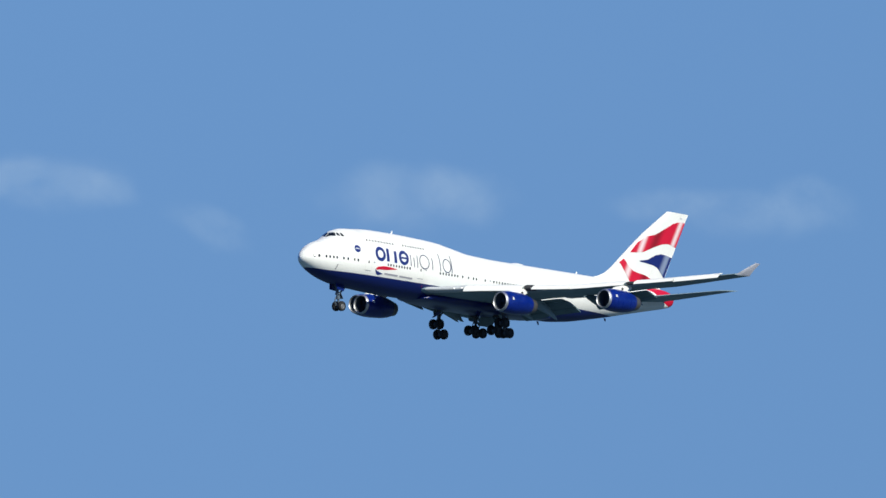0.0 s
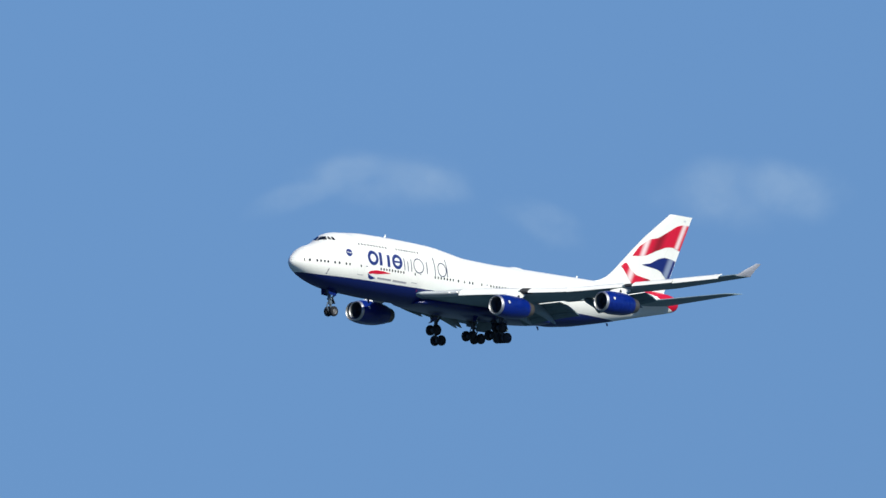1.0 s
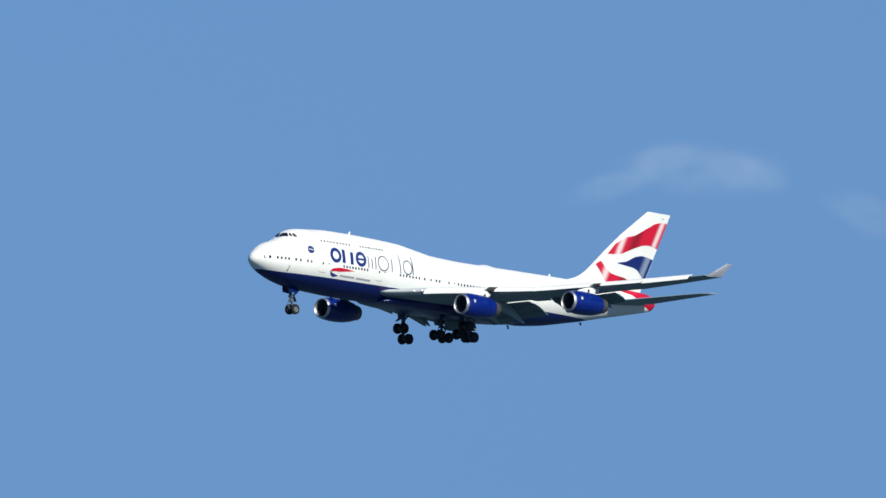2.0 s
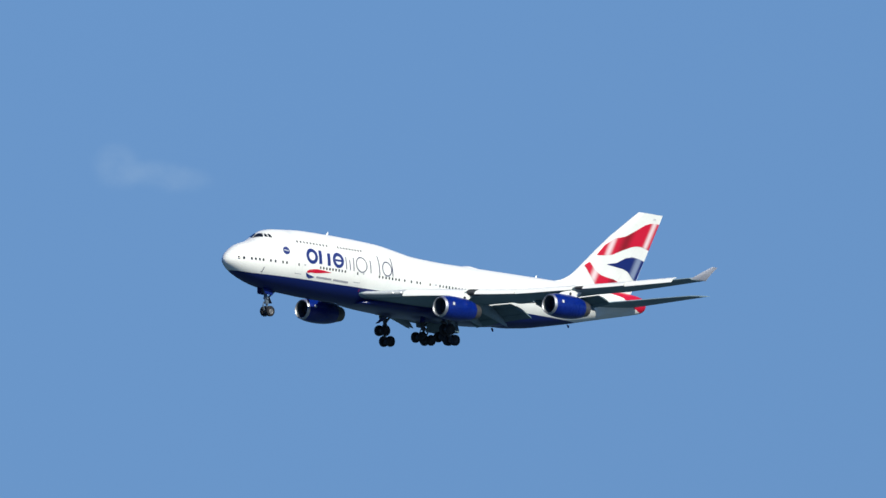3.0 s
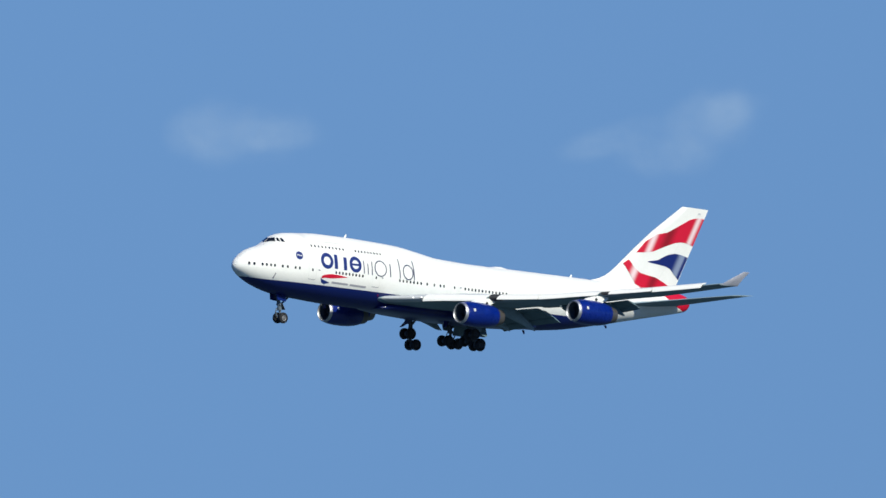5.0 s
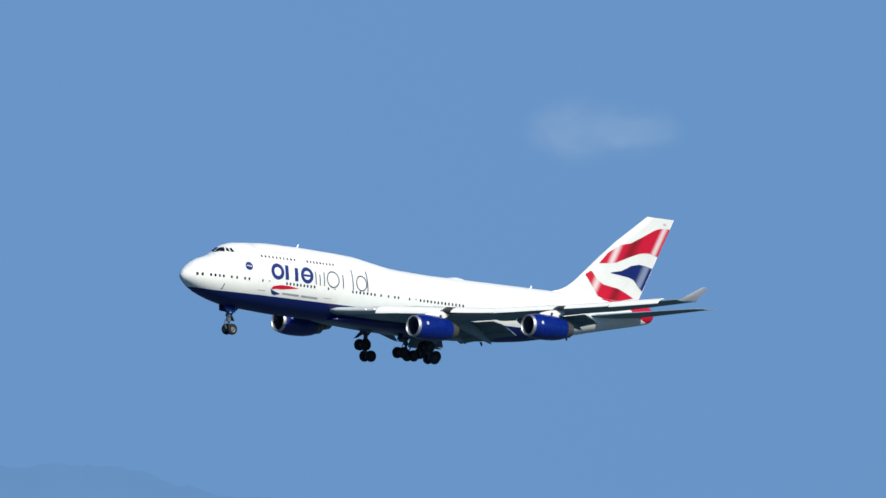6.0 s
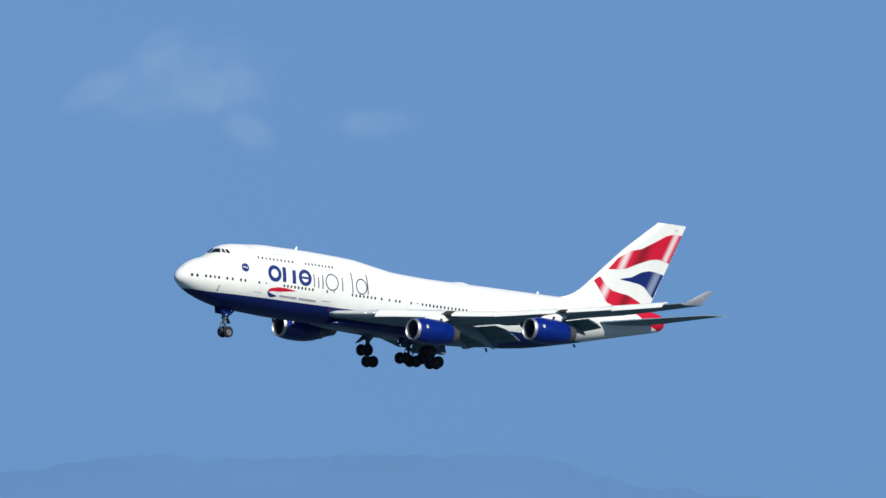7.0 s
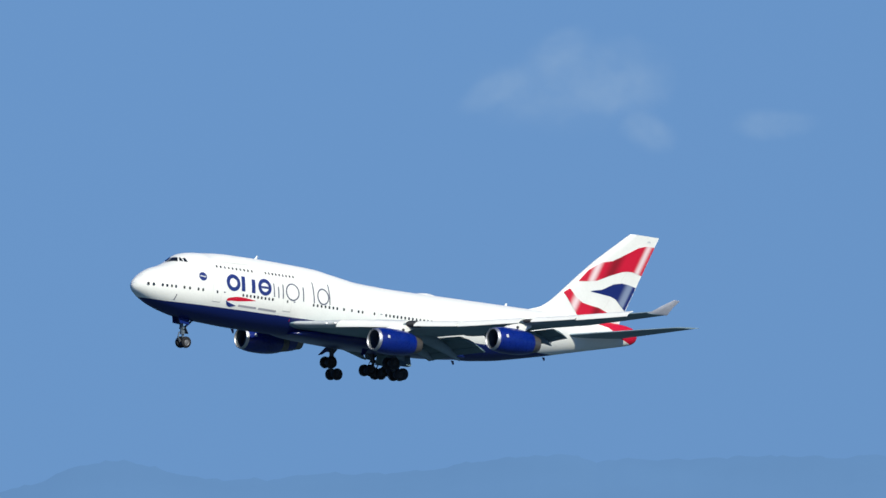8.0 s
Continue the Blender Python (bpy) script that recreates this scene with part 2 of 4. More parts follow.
TOP = smooth_line([.18, .24, .42, .78, 1.42, 2.3, 3.5, 4.45, 4.75, 5.26, 5.98, 7.08, 8.58, 12.3, 16.2, 20, 23.9, 25.8, 27.8, 29.7, 31.7, 35.5, 45, 53, 58, 63, 66.8, 68.2, 68.77, 68.92],
                  [-.78, -.50, -.16, .20, .74, 1.25, 1.67, 2.13, 2.36, 2.79, 3.20, 3.47, 3.61, 3.85, 3.84, 3.75, 3.58, 3.33, 3.04, 2.79, 2.70, 2.60, 2.63, 2.64, 2.60, 2.50, 2.36, 2.15, 1.85, 1.45])
LOW = smooth_line([.18, .24, .42, .95, 1.72, 3.25, 4.82, 6.37, 8.67, 10.97, 13.3, 17, 40, 45.6, 47.9, 49.5, 51.8, 54.1, 56.4, 59.4, 63.3, 67.1, 68.1, 68.77, 68.92],
                  [-.78, -1.00, -1.27, -1.66, -2.13, -2.75, -3.18, -3.47, -3.66, -3.78, -3.88, -3.92, -3.96, -3.90, -3.68, -3.49, -3.09, -2.66, -2.22, -1.58, -.78, .0, .24, .62, 1.05])
WIDE = smooth_line([.18, .24, .42, .75, 1.38, 3, 5, 7, 9, 11, 42, 46, 50, 55, 60, 65, 67.9, 68.77, 68.92], [0.02, .26, .54, .87, 1.33, 2.06, 2.66, 3.02, 3.18, 3.25, 3.25, 3.18, 2.9, 2.32, 1.62, 0.98, .66, .42, .2])
MID = smooth_line([0, 4, 9, 42, 50, 58, 65, 68.92], [-.78, -.75, -.7, -.72, -.35, .45, 1.05, 1.2])


def side(x, z):
    """Half the body's width at a station and a height."""
    m, w = MID(x), WIDE(x)
    h = (TOP(x) - m) if z > m else (m - LOW(x))
    u = min(1, abs(z - m) / max(h, 1e-4))
    return w * max(0.0, 1 - u ** 2.0) ** 0.5


def build_fuselage():
    stations = list(np.concatenate([[0.18, 0.2, 0.24, 0.31, 0.42, 0.5], np.arange(0.6, 9, 0.3), np.arange(9, 66, 0.75), np.arange(66, 68.6, 0.25), [68.7, 68.82, 68.92]]))
    k = 64
    rings = []
    for x in stations:
        m, w, t, b = MID(x), WIDE(x), TOP(x), LOW(x)
        ring = []
        for i in range(k):
            a = 2 * math.pi * i / k
            s = math.sin(a)
            ring.append((x, w * math.cos(a), m + (s * (t - m) if s > 0 else s * (m - b))))
        rings.append(ring)
    return part("fuselage", skin(rings), hull_paint, plane, "white upper body over a dark blue belly")


fuselage = build_fuselage()


def build_fairing():
    """The bulge between wing and belly."""
    rings = []
    for x in np.linspace(20.6, 44.0, 34):
        u = (x - 20.6) / 23.4
        g = max(0.0, math.sin(math.pi * min(1, u * 1.0)) ** 0.45) if 0 < u < 1 else 0
        w, low = 2.3 + 1.25 * g, -3.8 - 0.66 * g
        top = -3.5 + 1.2 * g
        ring = []
        for i in range(40):
            a = 2 * math.pi * i / 40
            c, s = math.cos(a), math.sin(a)
            ring.append((x, w * math.copysign(abs(c) ** 0.75, c), (top + low) / 2 + (top - low) / 2 * math.copysign(abs(s) ** 0.75, s)))
        rings.append(ring)
    return part("belly_fairing", skin(rings), blue_paint, plane, "dark blue fairing under the wing roots")


build_fairing()

# wing: distance from the centre line, leading edge, chord, height, thickness ratio, washout
LEAD = lambda y: 20.4 + 0.91 * (y - 3.3)
TRAIL = smooth_line([0, 3.3, 12.3, 13.2, 31.0], [35.6, 36.0, 38.4, 38.8, 48.5])
RISE = smooth_line([0, 3.3, 8, 12, 16, 20, 24, 28, 31], [-2.80, -2.62, -2.05, -1.72, -1.34, -0.62, 0.10, 0.92, 1.56])


def foil(y, sgn, x0, x1, z, thick, droop=0.0, n=26, start=0.0, end=1.0):
    """One ring of a wing section between two parts of its chord."""
    c = x1 - x0
    ring = []
    us = [start + (end - start) * 0.5 * (1 - math.cos(math.pi * i / (n // 2))) for i in range(n // 2 + 1)]
    half = lambda u: thick * c * 5 * (0.2969 * u**0.5 - 0.126 * u - 0.3516 * u*u + 0.2843 * u**3 - 0.1015 * u**4)
    camb = lambda u: z - droop * u * c
    for u in us[::-1]:
        ring.append((x0 + u * c, sgn * y, camb(u) + half(u) * 1.05 + 0.01))
    for u in us[1:]:
        ring.append((x0 + u * c, sgn * y, camb(u) - half(u) * 0.8 - 0.01))
    return ring


def thickness(y):
    return (0.135 - 0.05 * min(1, (y - 3) / 28)) * (0.52 + 0.48 * min(1, max(0, y - 3) / 7))


def build_wing(sgn, name):
    ys = [2.0, 3.3, 5, 7, 9, 10.8, 12.3, 14, 17, 20, 23, 26, 29, 30.4, 31.0]
    rings = []
    for y in ys:
        x0, x1 = LEAD(y), TRAIL(y)
        if 3.2 < y < 21.5:
            x1 = x1 - 0.12 * (x1 - x0)
        rings.append(foil(y, sgn, x0, x1, RISE(y), thickness(y), 0.035 - 0.055 * max(0, y - 3) / 28))
    wing = part(name, skin(rings), grey_paint, plane, "pale grey swept wing")
    # flaps, lowered
    for y0, y1, deg in ((3.7, 10.9, 21), (13.4, 20.1, 24)):
        for lane in (0, 1, 2):
            rs = []
            for y in np.linspace(y0, y1, 5):
                c = 14.0 if y0 < 5 else 1.2 * (TRAIL(y) - LEAD(y))
                fc = (0.07, 0.15, 0.075)[lane] * c
                x, z = TRAIL(y) - (0.12 if y0 < 5 else 0.10) * c, RISE(y) - (0.035 - 0.055 * (y - 3) / 28) * 0.88 * (TRAIL(y) - LEAD(y)) - (0.23 if y0 < 5 else 0.12)
                bend = deg - (3 if y0 < 5 else 5) * (y - y0) / (y1 - y0)
                for k in range(lane):
                    prev = (0.07, 0.15)[k] * c
                    ang = radians(bend * (0.45, 0.95)[k])
                    x, z = x + prev * math.cos(ang) * 0.95, z - prev * math.sin(ang) - 0.02
                ang = radians(bend * (0.45, 0.95, 1.45)[lane])
                rot = Matrix.Rotation(ang, 3, "Y")
                ring = foil(0, 1, 0, fc, 0, 0.13, 0.0, 16)
                rs.append([tuple(Vector((x, sgn * y, z)) + rot @ Vector(p)) for p in ring])
            part("flap", skin(rs), flap_grey, wing, "grey lowered flap panel")
    # inboard aileron in the gap between the flaps
    rs = []
    for y in np.linspace(11.1, 13.2, 3):
        c = TRAIL(y) - LEAD(y)
        rot = Matrix.Rotation(radians(2), 3, "Y")
        base = Vector((TRAIL(y) - 0.122 * c, sgn * y, RISE(y) - 0.014 * c))
        rs.append([tuple(base + rot @ Vector(p)) for p in foil(0, 1, 0, 0.122 * c, 0, 0.13, 0.0, 16)])
    part("aileron", skin(rs), grey_paint, wing, "pale grey inboard aileron")
    # pale shell beside the body, colouring in the lit fixed leading edge
    rs = []
    for y in np.linspace(2.9, 6.55, 6):
        rs.append(foil(y, sgn, LEAD(y) - 0.03, TRAIL(y), RISE(y) + 0.02, thickness(y) * 1.02, 0.035, 14, 0.0, 0.07))
    part("leading_edge", skin(rs), lit_root_grey, wing, "pale grey shell colouring in the lit leading edge")
    # dark shells paint the shade over the engine pylons, between the leading-edge flaps
    for y0, y1 in ((11.9, 12.8), (21.2, 22.05)):
        rs = [foil(y, sgn, LEAD(y) - 0.05, TRAIL(y), RISE(y), thickness(y) * 1.06, 0.02, 14, 0.0, 0.06) for y in np.linspace(y0, y1, 4)]
        part("pylon_recess", skin(rs), gap_and_vent_dark, wing, "dark shell painting the shade in a leading-edge flap gap")
    # leading-edge flaps, drooped
    for y0, y1, drop in ((6.7, 11.85, 0.75), (12.85, 16.2, 0.5), (16.3, 21.15, 0.55), (22.1, 25.6, 0.5), (25.7, 29.7, 0.7)):
        rs = []
        for y in np.linspace(y0, y1, 4):
            x, z = LEAD(y), RISE(y)
            curve = [(0.45, 0.34), (0.1, 0.32), (-0.3, 0.14), (-0.55, -0.15), (-0.68, -0.5), (-0.70, -0.72), (-0.62, -0.74), (-0.5, -0.45), (-0.3, -0.1), (0.05, 0.12), (0.4, 0.22)]
            k = 0.75 + 0.25 * (31 - y) / 25
            rs.append([(x + u * k + 0.05, sgn * y, z + (v if v > 0 else v * drop) * k + 0.06) for u, v in curve])
        part("leading_edge_flap", skin(rs), white_paint, wing, "white drooped leading-edge flap")
    # canoe fairings of the flap tracks
    for y, size, tail_x, tail_z in ((5.9, 1.25, 37.0, -4.78), (8.3, 1.2, 38.7, -4.6), (14.6, 0.9, 41.5, -2.95), (18.4, 0.85, 43.1, -2.4)):
        x0, z0 = tail_x - 5.4 * size, RISE(y) - 0.45
        rs = []
        for i in range(13):
            u = i / 12
            r = 0.32 * size * max(0.03, math.sin(math.pi * min(1, u ** 0.75)) ** 0.6)
            zc = z0 + (tail_z - z0) * (0.25 * u + 0.75 * u ** 2.2)
            rs.append([(x0 + u * 5.4 * size, sgn * y + r * 0.7 * math.cos(2 * math.pi * j / 14), zc + r * (1.8 if y < 10 else 1.6) * math.sin(2 * math.pi * j / 14)) for j in range(14)])
        part("flap_track_fairing", skin(rs), grey_paint if y < 10 else flap_grey, wing, "grey canoe-shaped fairing")
    # winglet
    rows = []
    for y, z, x0, x1 in ((30.95, 1.53, 45.7, 48.4), (31.12, 1.70, 46.1, 48.4), (31.45, 2.38, 47.1, 48.7), (31.85, 3.2, 48.45, 49.3)):
        ring = []
        for u, w in ((0, 0), (0.12, 1), (0.45, 1.1), (1, 0.1), (0.45, -1.1), (0.12, -1)):
            ring.append((x0 + u * (x1 - x0), sgn * (y + 0.05 * w), z - 0.02 * w))
        rows.append(ring)
    part("winglet", skin(rows), winglet_grey, wing, "pale grey upturned winglet")
    return wing


port_wing = build_wing(-1, "port_wing")
starboard_wing = build_wing(1, "starboard_wing")


def build_engine(sgn, y, x, z):
    """A turbofan in a blue cowl under a pylon; x is the lip's front."""
    nac = part("engine", lathe([(0.32, 1.21), (0.9, 1.34), (1.8, 1.42), (2.8, 1.42), (3.8, 1.36), (4.55, 1.24), (5.1, 1.11), (5.1, 1.03), (4.4, 1.05)], centre=(x, sgn * y, z)), cowl_blue, plane, "turbofan in a glossy dark blue cowl")
    part("inlet_lip", lathe([(0.34, 1.215), (0.16, 1.185), (0.06, 1.15), (0.01, 1.11), (0.0, 1.085), (0.02, 1.06), (0.08, 1.03), (0.16, 1.01)], centre=(x, sgn * y, z)), bright_metal, nac, "polished metal inlet lip")
    part("inlet_duct", lathe([(0.16, 1.01), (0.5, 0.98), (0.8, 0.99), (1.35, 1.04), (1.4, 0.02)], centre=(x, sgn * y, z)), duct_grey, nac, "dark inlet duct")
    part("spinner", lathe([(0.75, 0.01), (0.85, 0.09), (1.05, 0.2), (1.3, 0.3)], 20, centre=(x, sgn * y, z)), fan_metal, nac, "dark spinner")
    bm = bmesh.new()
    for i in range(24):
        a = 2 * math.pi * i / 24
        pts = []
        for r, dx, da in ((0.28, 0.0, -0.10), (0.28, 0.2, 0.10), (0.99, 0.28, 0.20), (0.99, 0.02, 0.03)):
            pts.append((x + 1.05 + dx, sgn * y + r * math.cos(a + da), z + r * math.sin(a + da)))
        slab(bm, pts, 0.015)
    part("fan", bm, fan_metal, nac, "dark metal fan blades", smooth=False)
    part("exhaust_nozzle", lathe([(4.95, 1.07), (5.5, 0.98), (6.1, 0.84), (6.1, 0.79), (5.1, 0.88), (5.1, 0.4), (5.8, 0.36), (6.5, 0.05)], 32, centre=(x, sgn * y, z)), dull_metal, nac, "bare grey exhaust nozzle")
    # pylon
    rs = []
    for u in np.linspace(0, 1, 9):
        px = x + 1.5 + 3.7 * u
        top = z + 1.35 + (RISE(y) - z - 1.35 - 0.12) * min(1, (u * 1.55) ** 0.7)
        if px > LEAD(y) + 0.4:
            top = RISE(y) - 0.25
        low = z + 1.25 - 0.55 * max(0, u - 0.45) if u < 0.66 else z + 1.13 + (RISE(y) - 0.45 - z - 1.13) * (u - 0.66) / 0.34
        w = 0.02 + 0.34 * math.sin(math.pi * min(1, 0.12 + u * 0.88)) ** 0.7
        rs.append([(px, sgn * y - w, low), (px, sgn * y - w, (low + top) / 2), (px, sgn * y - w * 0.6, top), (px, sgn * y + w * 0.6, top), (px, sgn * y + w, (low + top) / 2), (px, sgn * y + w, low)])
    part("pylon", skin(rs), white_paint, nac, "white engine pylon")
    # dark round vent on the pylon's outer face
    vx, vz = LEAD(y) - 0.25, RISE(y) - 0.7
    bm = rod(bmesh.new(), (vx, sgn * (y + 0.2), vz), (vx, sgn * (y + 0.40), vz), 0.17, 16)
    part("vent", bm, gap_and_vent_dark, nac, "dark round vent on the pylon")
    # small pale emblem plate on the cowl's outer face
    bm = bmesh.new()
    for a0, a1 in ((2.7, 2.95),):
        for i in range(4):
            b0, b1 = a0 + (a1 - a0) * i / 4, a0 + (a1 - a0) * (i + 1) / 4
            q = []
            for px, b in ((0.95, b0), (1.25, b0), (1.25, b1), (0.95, b1)):
                r = 1.365 + 0.05 * (px - 0.95) + 0.02
                q.append(bm.verts.new((x + px, sgn * y + r * math.cos(b), z + r * math.sin(b))))
            bm.faces.new(q)
    part("emblem", bm, seam_grey, nac, "small pale emblem")
    return nac


for sgn in (-1, 1):
    build_engine(sgn, 11.7, 24.15, -3.83)
    build_engine(sgn, 20.8, 33.0, -2.70)

# ---- fin and rudder ----
FIN_LEAD = smooth_line([1.2, 2.3, 2.55, 2.83, 3.1, 3.5, 4.3, 5.65, 8.83, 11.53, 12.3], [51.6, 52.1, 53.3, 54.6, 55.35, 56.15, 57.22, 58.7, 62.3, 65.92, 66.95])
FIN_TRAIL = lambda z: 66.5 + 0.449 * (z - 2.4)


def fin_half(x, z):
    """Half the fin's thickness."""
    x0, x1 = 55.2 + 0.93 * (z - 2.8), FIN_TRAIL(z)
    u = (x - x0) / (x1 - x0)
    if u <= 0:
        return 0.10
    c = x1 - x0
    return max(0.02, 0.085 * c * 5 * (0.2969 * u**0.5 - 0.126 * u - 0.3516 * u*u + 0.2843 * u**3 - 0.1015 * u**4))


def fin_ring(z, u0, u1, n=22):
    a, b = FIN_LEAD(z), FIN_TRAIL(z)
    us = [u0 + (u1 - u0) * 0.5 * (1 - math.cos(math.pi * i / n)) for i in range(n + 1)]
    xs = [a + (b - a) * u for u in us]
    edge = lambda x: fin_half(x, z) * min(1, max(0.05, ((x - a) / 0.8)) ** 0.5) if x < a + 0.8 else fin_half(x, z)
    return [(x, -edge(x), z) for x in xs] + [(x, edge(x), z) for x in xs[::-1]]


LEVELS = [1.4, 2.0, 2.4, 2.7, 2.9, 3.1, 3.4, 3.8, 4.5, 5.5, 7, 9, 11, 12.15, 12.3]
fin = part("fin", skin([fin_ring(z, 0, 0.70) for z in LEVELS]), white_paint, plane, "white swept tail fin")
rudder = part("rudder", skin([fin_ring(z, 0.703, 1.0) for z in LEVELS[2:]]), white_paint, fin, "white rudder")


def spread(pts, n):
    """n points spaced evenly along a polyline."""
    p = [np.array(a, float) for a in pts]
    run = np.concatenate([[0], np.cumsum([np.linalg.norm(b - a) for a, b in zip(p, p[1:])])])
    out = []
    for s in np.linspace(0, run[-1], n):
        out.append((np.interp(s, run, [a[0] for a in p]), np.interp(s, run, [a[1] for a in p])))
    return out


def fin_band(name, upper, lower, mat, label):
    n, k = 40, 10
    up, lo = spread(upper, n), spread(lower, n)
    bm = bmesh.new()
    grid = []
    for a, b in zip(up, lo):
        col = []
        for j in range(k + 1):
            x, z = a[0] + (b[0] - a[0]) * j / k, a[1] + (b[1] - a[1]) * j / k
            col.append(bm.verts.new((x, -fin_half(x, z) - 0.03, z)))
        grid.append(col)
    for a, b in zip(grid, grid[1:]):
        for j in range(k):
            try:
                bm.faces.new((a[j], a[j + 1], b[j + 1], b[j]))
            except ValueError:
                pass
    return part(name, bm, mat, fin, label)


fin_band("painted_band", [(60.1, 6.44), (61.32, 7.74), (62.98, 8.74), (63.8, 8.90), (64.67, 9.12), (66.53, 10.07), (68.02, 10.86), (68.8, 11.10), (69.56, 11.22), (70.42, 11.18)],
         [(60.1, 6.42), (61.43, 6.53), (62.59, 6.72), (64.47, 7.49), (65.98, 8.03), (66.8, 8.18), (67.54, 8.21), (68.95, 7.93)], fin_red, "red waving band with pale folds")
fin_band("painted_band", [(61.94, 5.54), (63.48, 5.84), (64.97, 6.56), (66.12, 6.81), (67.2, 6.76), (68.32, 6.56)],
         [(61.94, 5.46), (63.14, 5.37), (64.73, 5.24), (65.54, 5.02), (66.24, 4.48), (67.08, 3.86)], fin_blue, "dark blue waving band with a pale fold")
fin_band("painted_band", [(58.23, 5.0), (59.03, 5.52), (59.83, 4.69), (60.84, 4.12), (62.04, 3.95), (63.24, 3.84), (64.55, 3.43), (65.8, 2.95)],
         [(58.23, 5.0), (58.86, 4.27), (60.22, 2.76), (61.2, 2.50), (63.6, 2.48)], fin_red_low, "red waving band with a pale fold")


def build_tailplane(sgn, name):
    rs = []
    for y in (0.3, 1.5, 3, 5, 7, 9, 10.6, 11.05):
        u = (y - 1.0) / 10.05
        x0, x1 = 57.6 + 8.7 * u, 66.6 + 2.3 * u
        if y > 11:
            x0 += 0.5
        rs.append(foil(y, sgn, x0, x1, 0.16 + 1.95 * u, 0.056, -0.08))
    return part(name, skin(rs), grey_paint, plane, "pale grey tailplane")


build_tailplane(-1, "port_tailplane")
build_tailplane(1, "starboard_tailplane")


# ---- undercarriage ----
def add_wheel(parent, x, y, z, r=0.62, w=0.44, hub_mat=hub_metal):
    pro = [(-w / 2, r * 0.55), (-w / 2, r * 0.82), (-w * 0.40, r * 0.95), (-w * 0.2, r), (w * 0.2, r), (w * 0.40, r * 0.95), (w / 2, r * 0.82), (w / 2, r * 0.55)]
    n = 28
    rings = [[(x + rr * math.cos(2 * math.pi * i / n), y + o, z + rr * math.sin(2 * math.pi * i / n)) for i in range(n)] for o, rr in pro]
    part("wheel", skin(rings, ends=False), rubber, parent, "black tyre")
    hub = [(-w / 2 + 0.03, 0.02), (-w / 2 + 0.02, 0.16), (-w / 2 + 0.07, r * 0.4), (-w / 2 + 0.02, r * 0.56), (w / 2 - 0.02, r * 0.56), (w / 2 - 0.07, r * 0.4), (w / 2 - 0.02, 0.16), (w / 2 - 0.03, 0.02)]
    rings = [[(x + rr * math.cos(2 * math.pi * i / 20), y + o, z + rr * math.sin(2 * math.pi * i / 20)) for i in range(20)] for o, rr in hub]
    part("wheel_hub", skin(rings), hub_mat, parent, "grey metal hub" if hub_mat is hub_metal else "dark hub")


def build_nose_gear():
    bm = bmesh.new()
    rod(bm, (7.05, 0, -3.4), (7.55, 0, -5.1), 0.21)
    rod(bm, (7.55, 0, -5.0), (7.74, 0, -6.05), 0.14)
    rod(bm, (7.74, -0.5, -6.05), (7.74, 0.5, -6.05), 0.1)
    rod(bm, (8.7, 0, -3.6), (7.35, 0, -4.8), 0.11)
    rod(bm, (7.38, -0.3, -4.55), (7.38, 0.3, -4.55), 0.14)
    rod(bm, (7.48, 0, -4.85), (7.56, 0, -5.2), 0.27)
    rod(bm, (7.1, 0, -5.0), (6.98, 0, -5.5), 0.07)
    rod(bm, (6.98, 0, -5.5), (7.3, 0, -6.0), 0.07)
    gear = part("nose_gear", bm, leg_grey, plane, "grey nose gear leg")
    for y in (-0.46, 0.46):
        add_wheel(gear, 7.74, y, -6.05)
    for s in (-1, 1):
        bm = bmesh.new()
        slab(bm, [(6.35, s * 0.5, -3.4), (7.9, s * 0.5, -3.55), (7.8, s * 0.66, -4.2), (6.6, s * 0.66, -4.1)], 0.05)
        part("gear_door", bm, blue_paint, gear, "blue gear door", smooth=False)
    bm = bmesh.new()
    slab(bm, [(7.6, -0.32, -4.35), (8.1, -0.32, -5.1), (8.1, 0.32, -5.1), (7.6, 0.32, -4.35)], 0.05)
    part("gear_door", bm, strut_paint, gear, "small door on the leg", smooth=False)
    return gear


build_nose_gear()


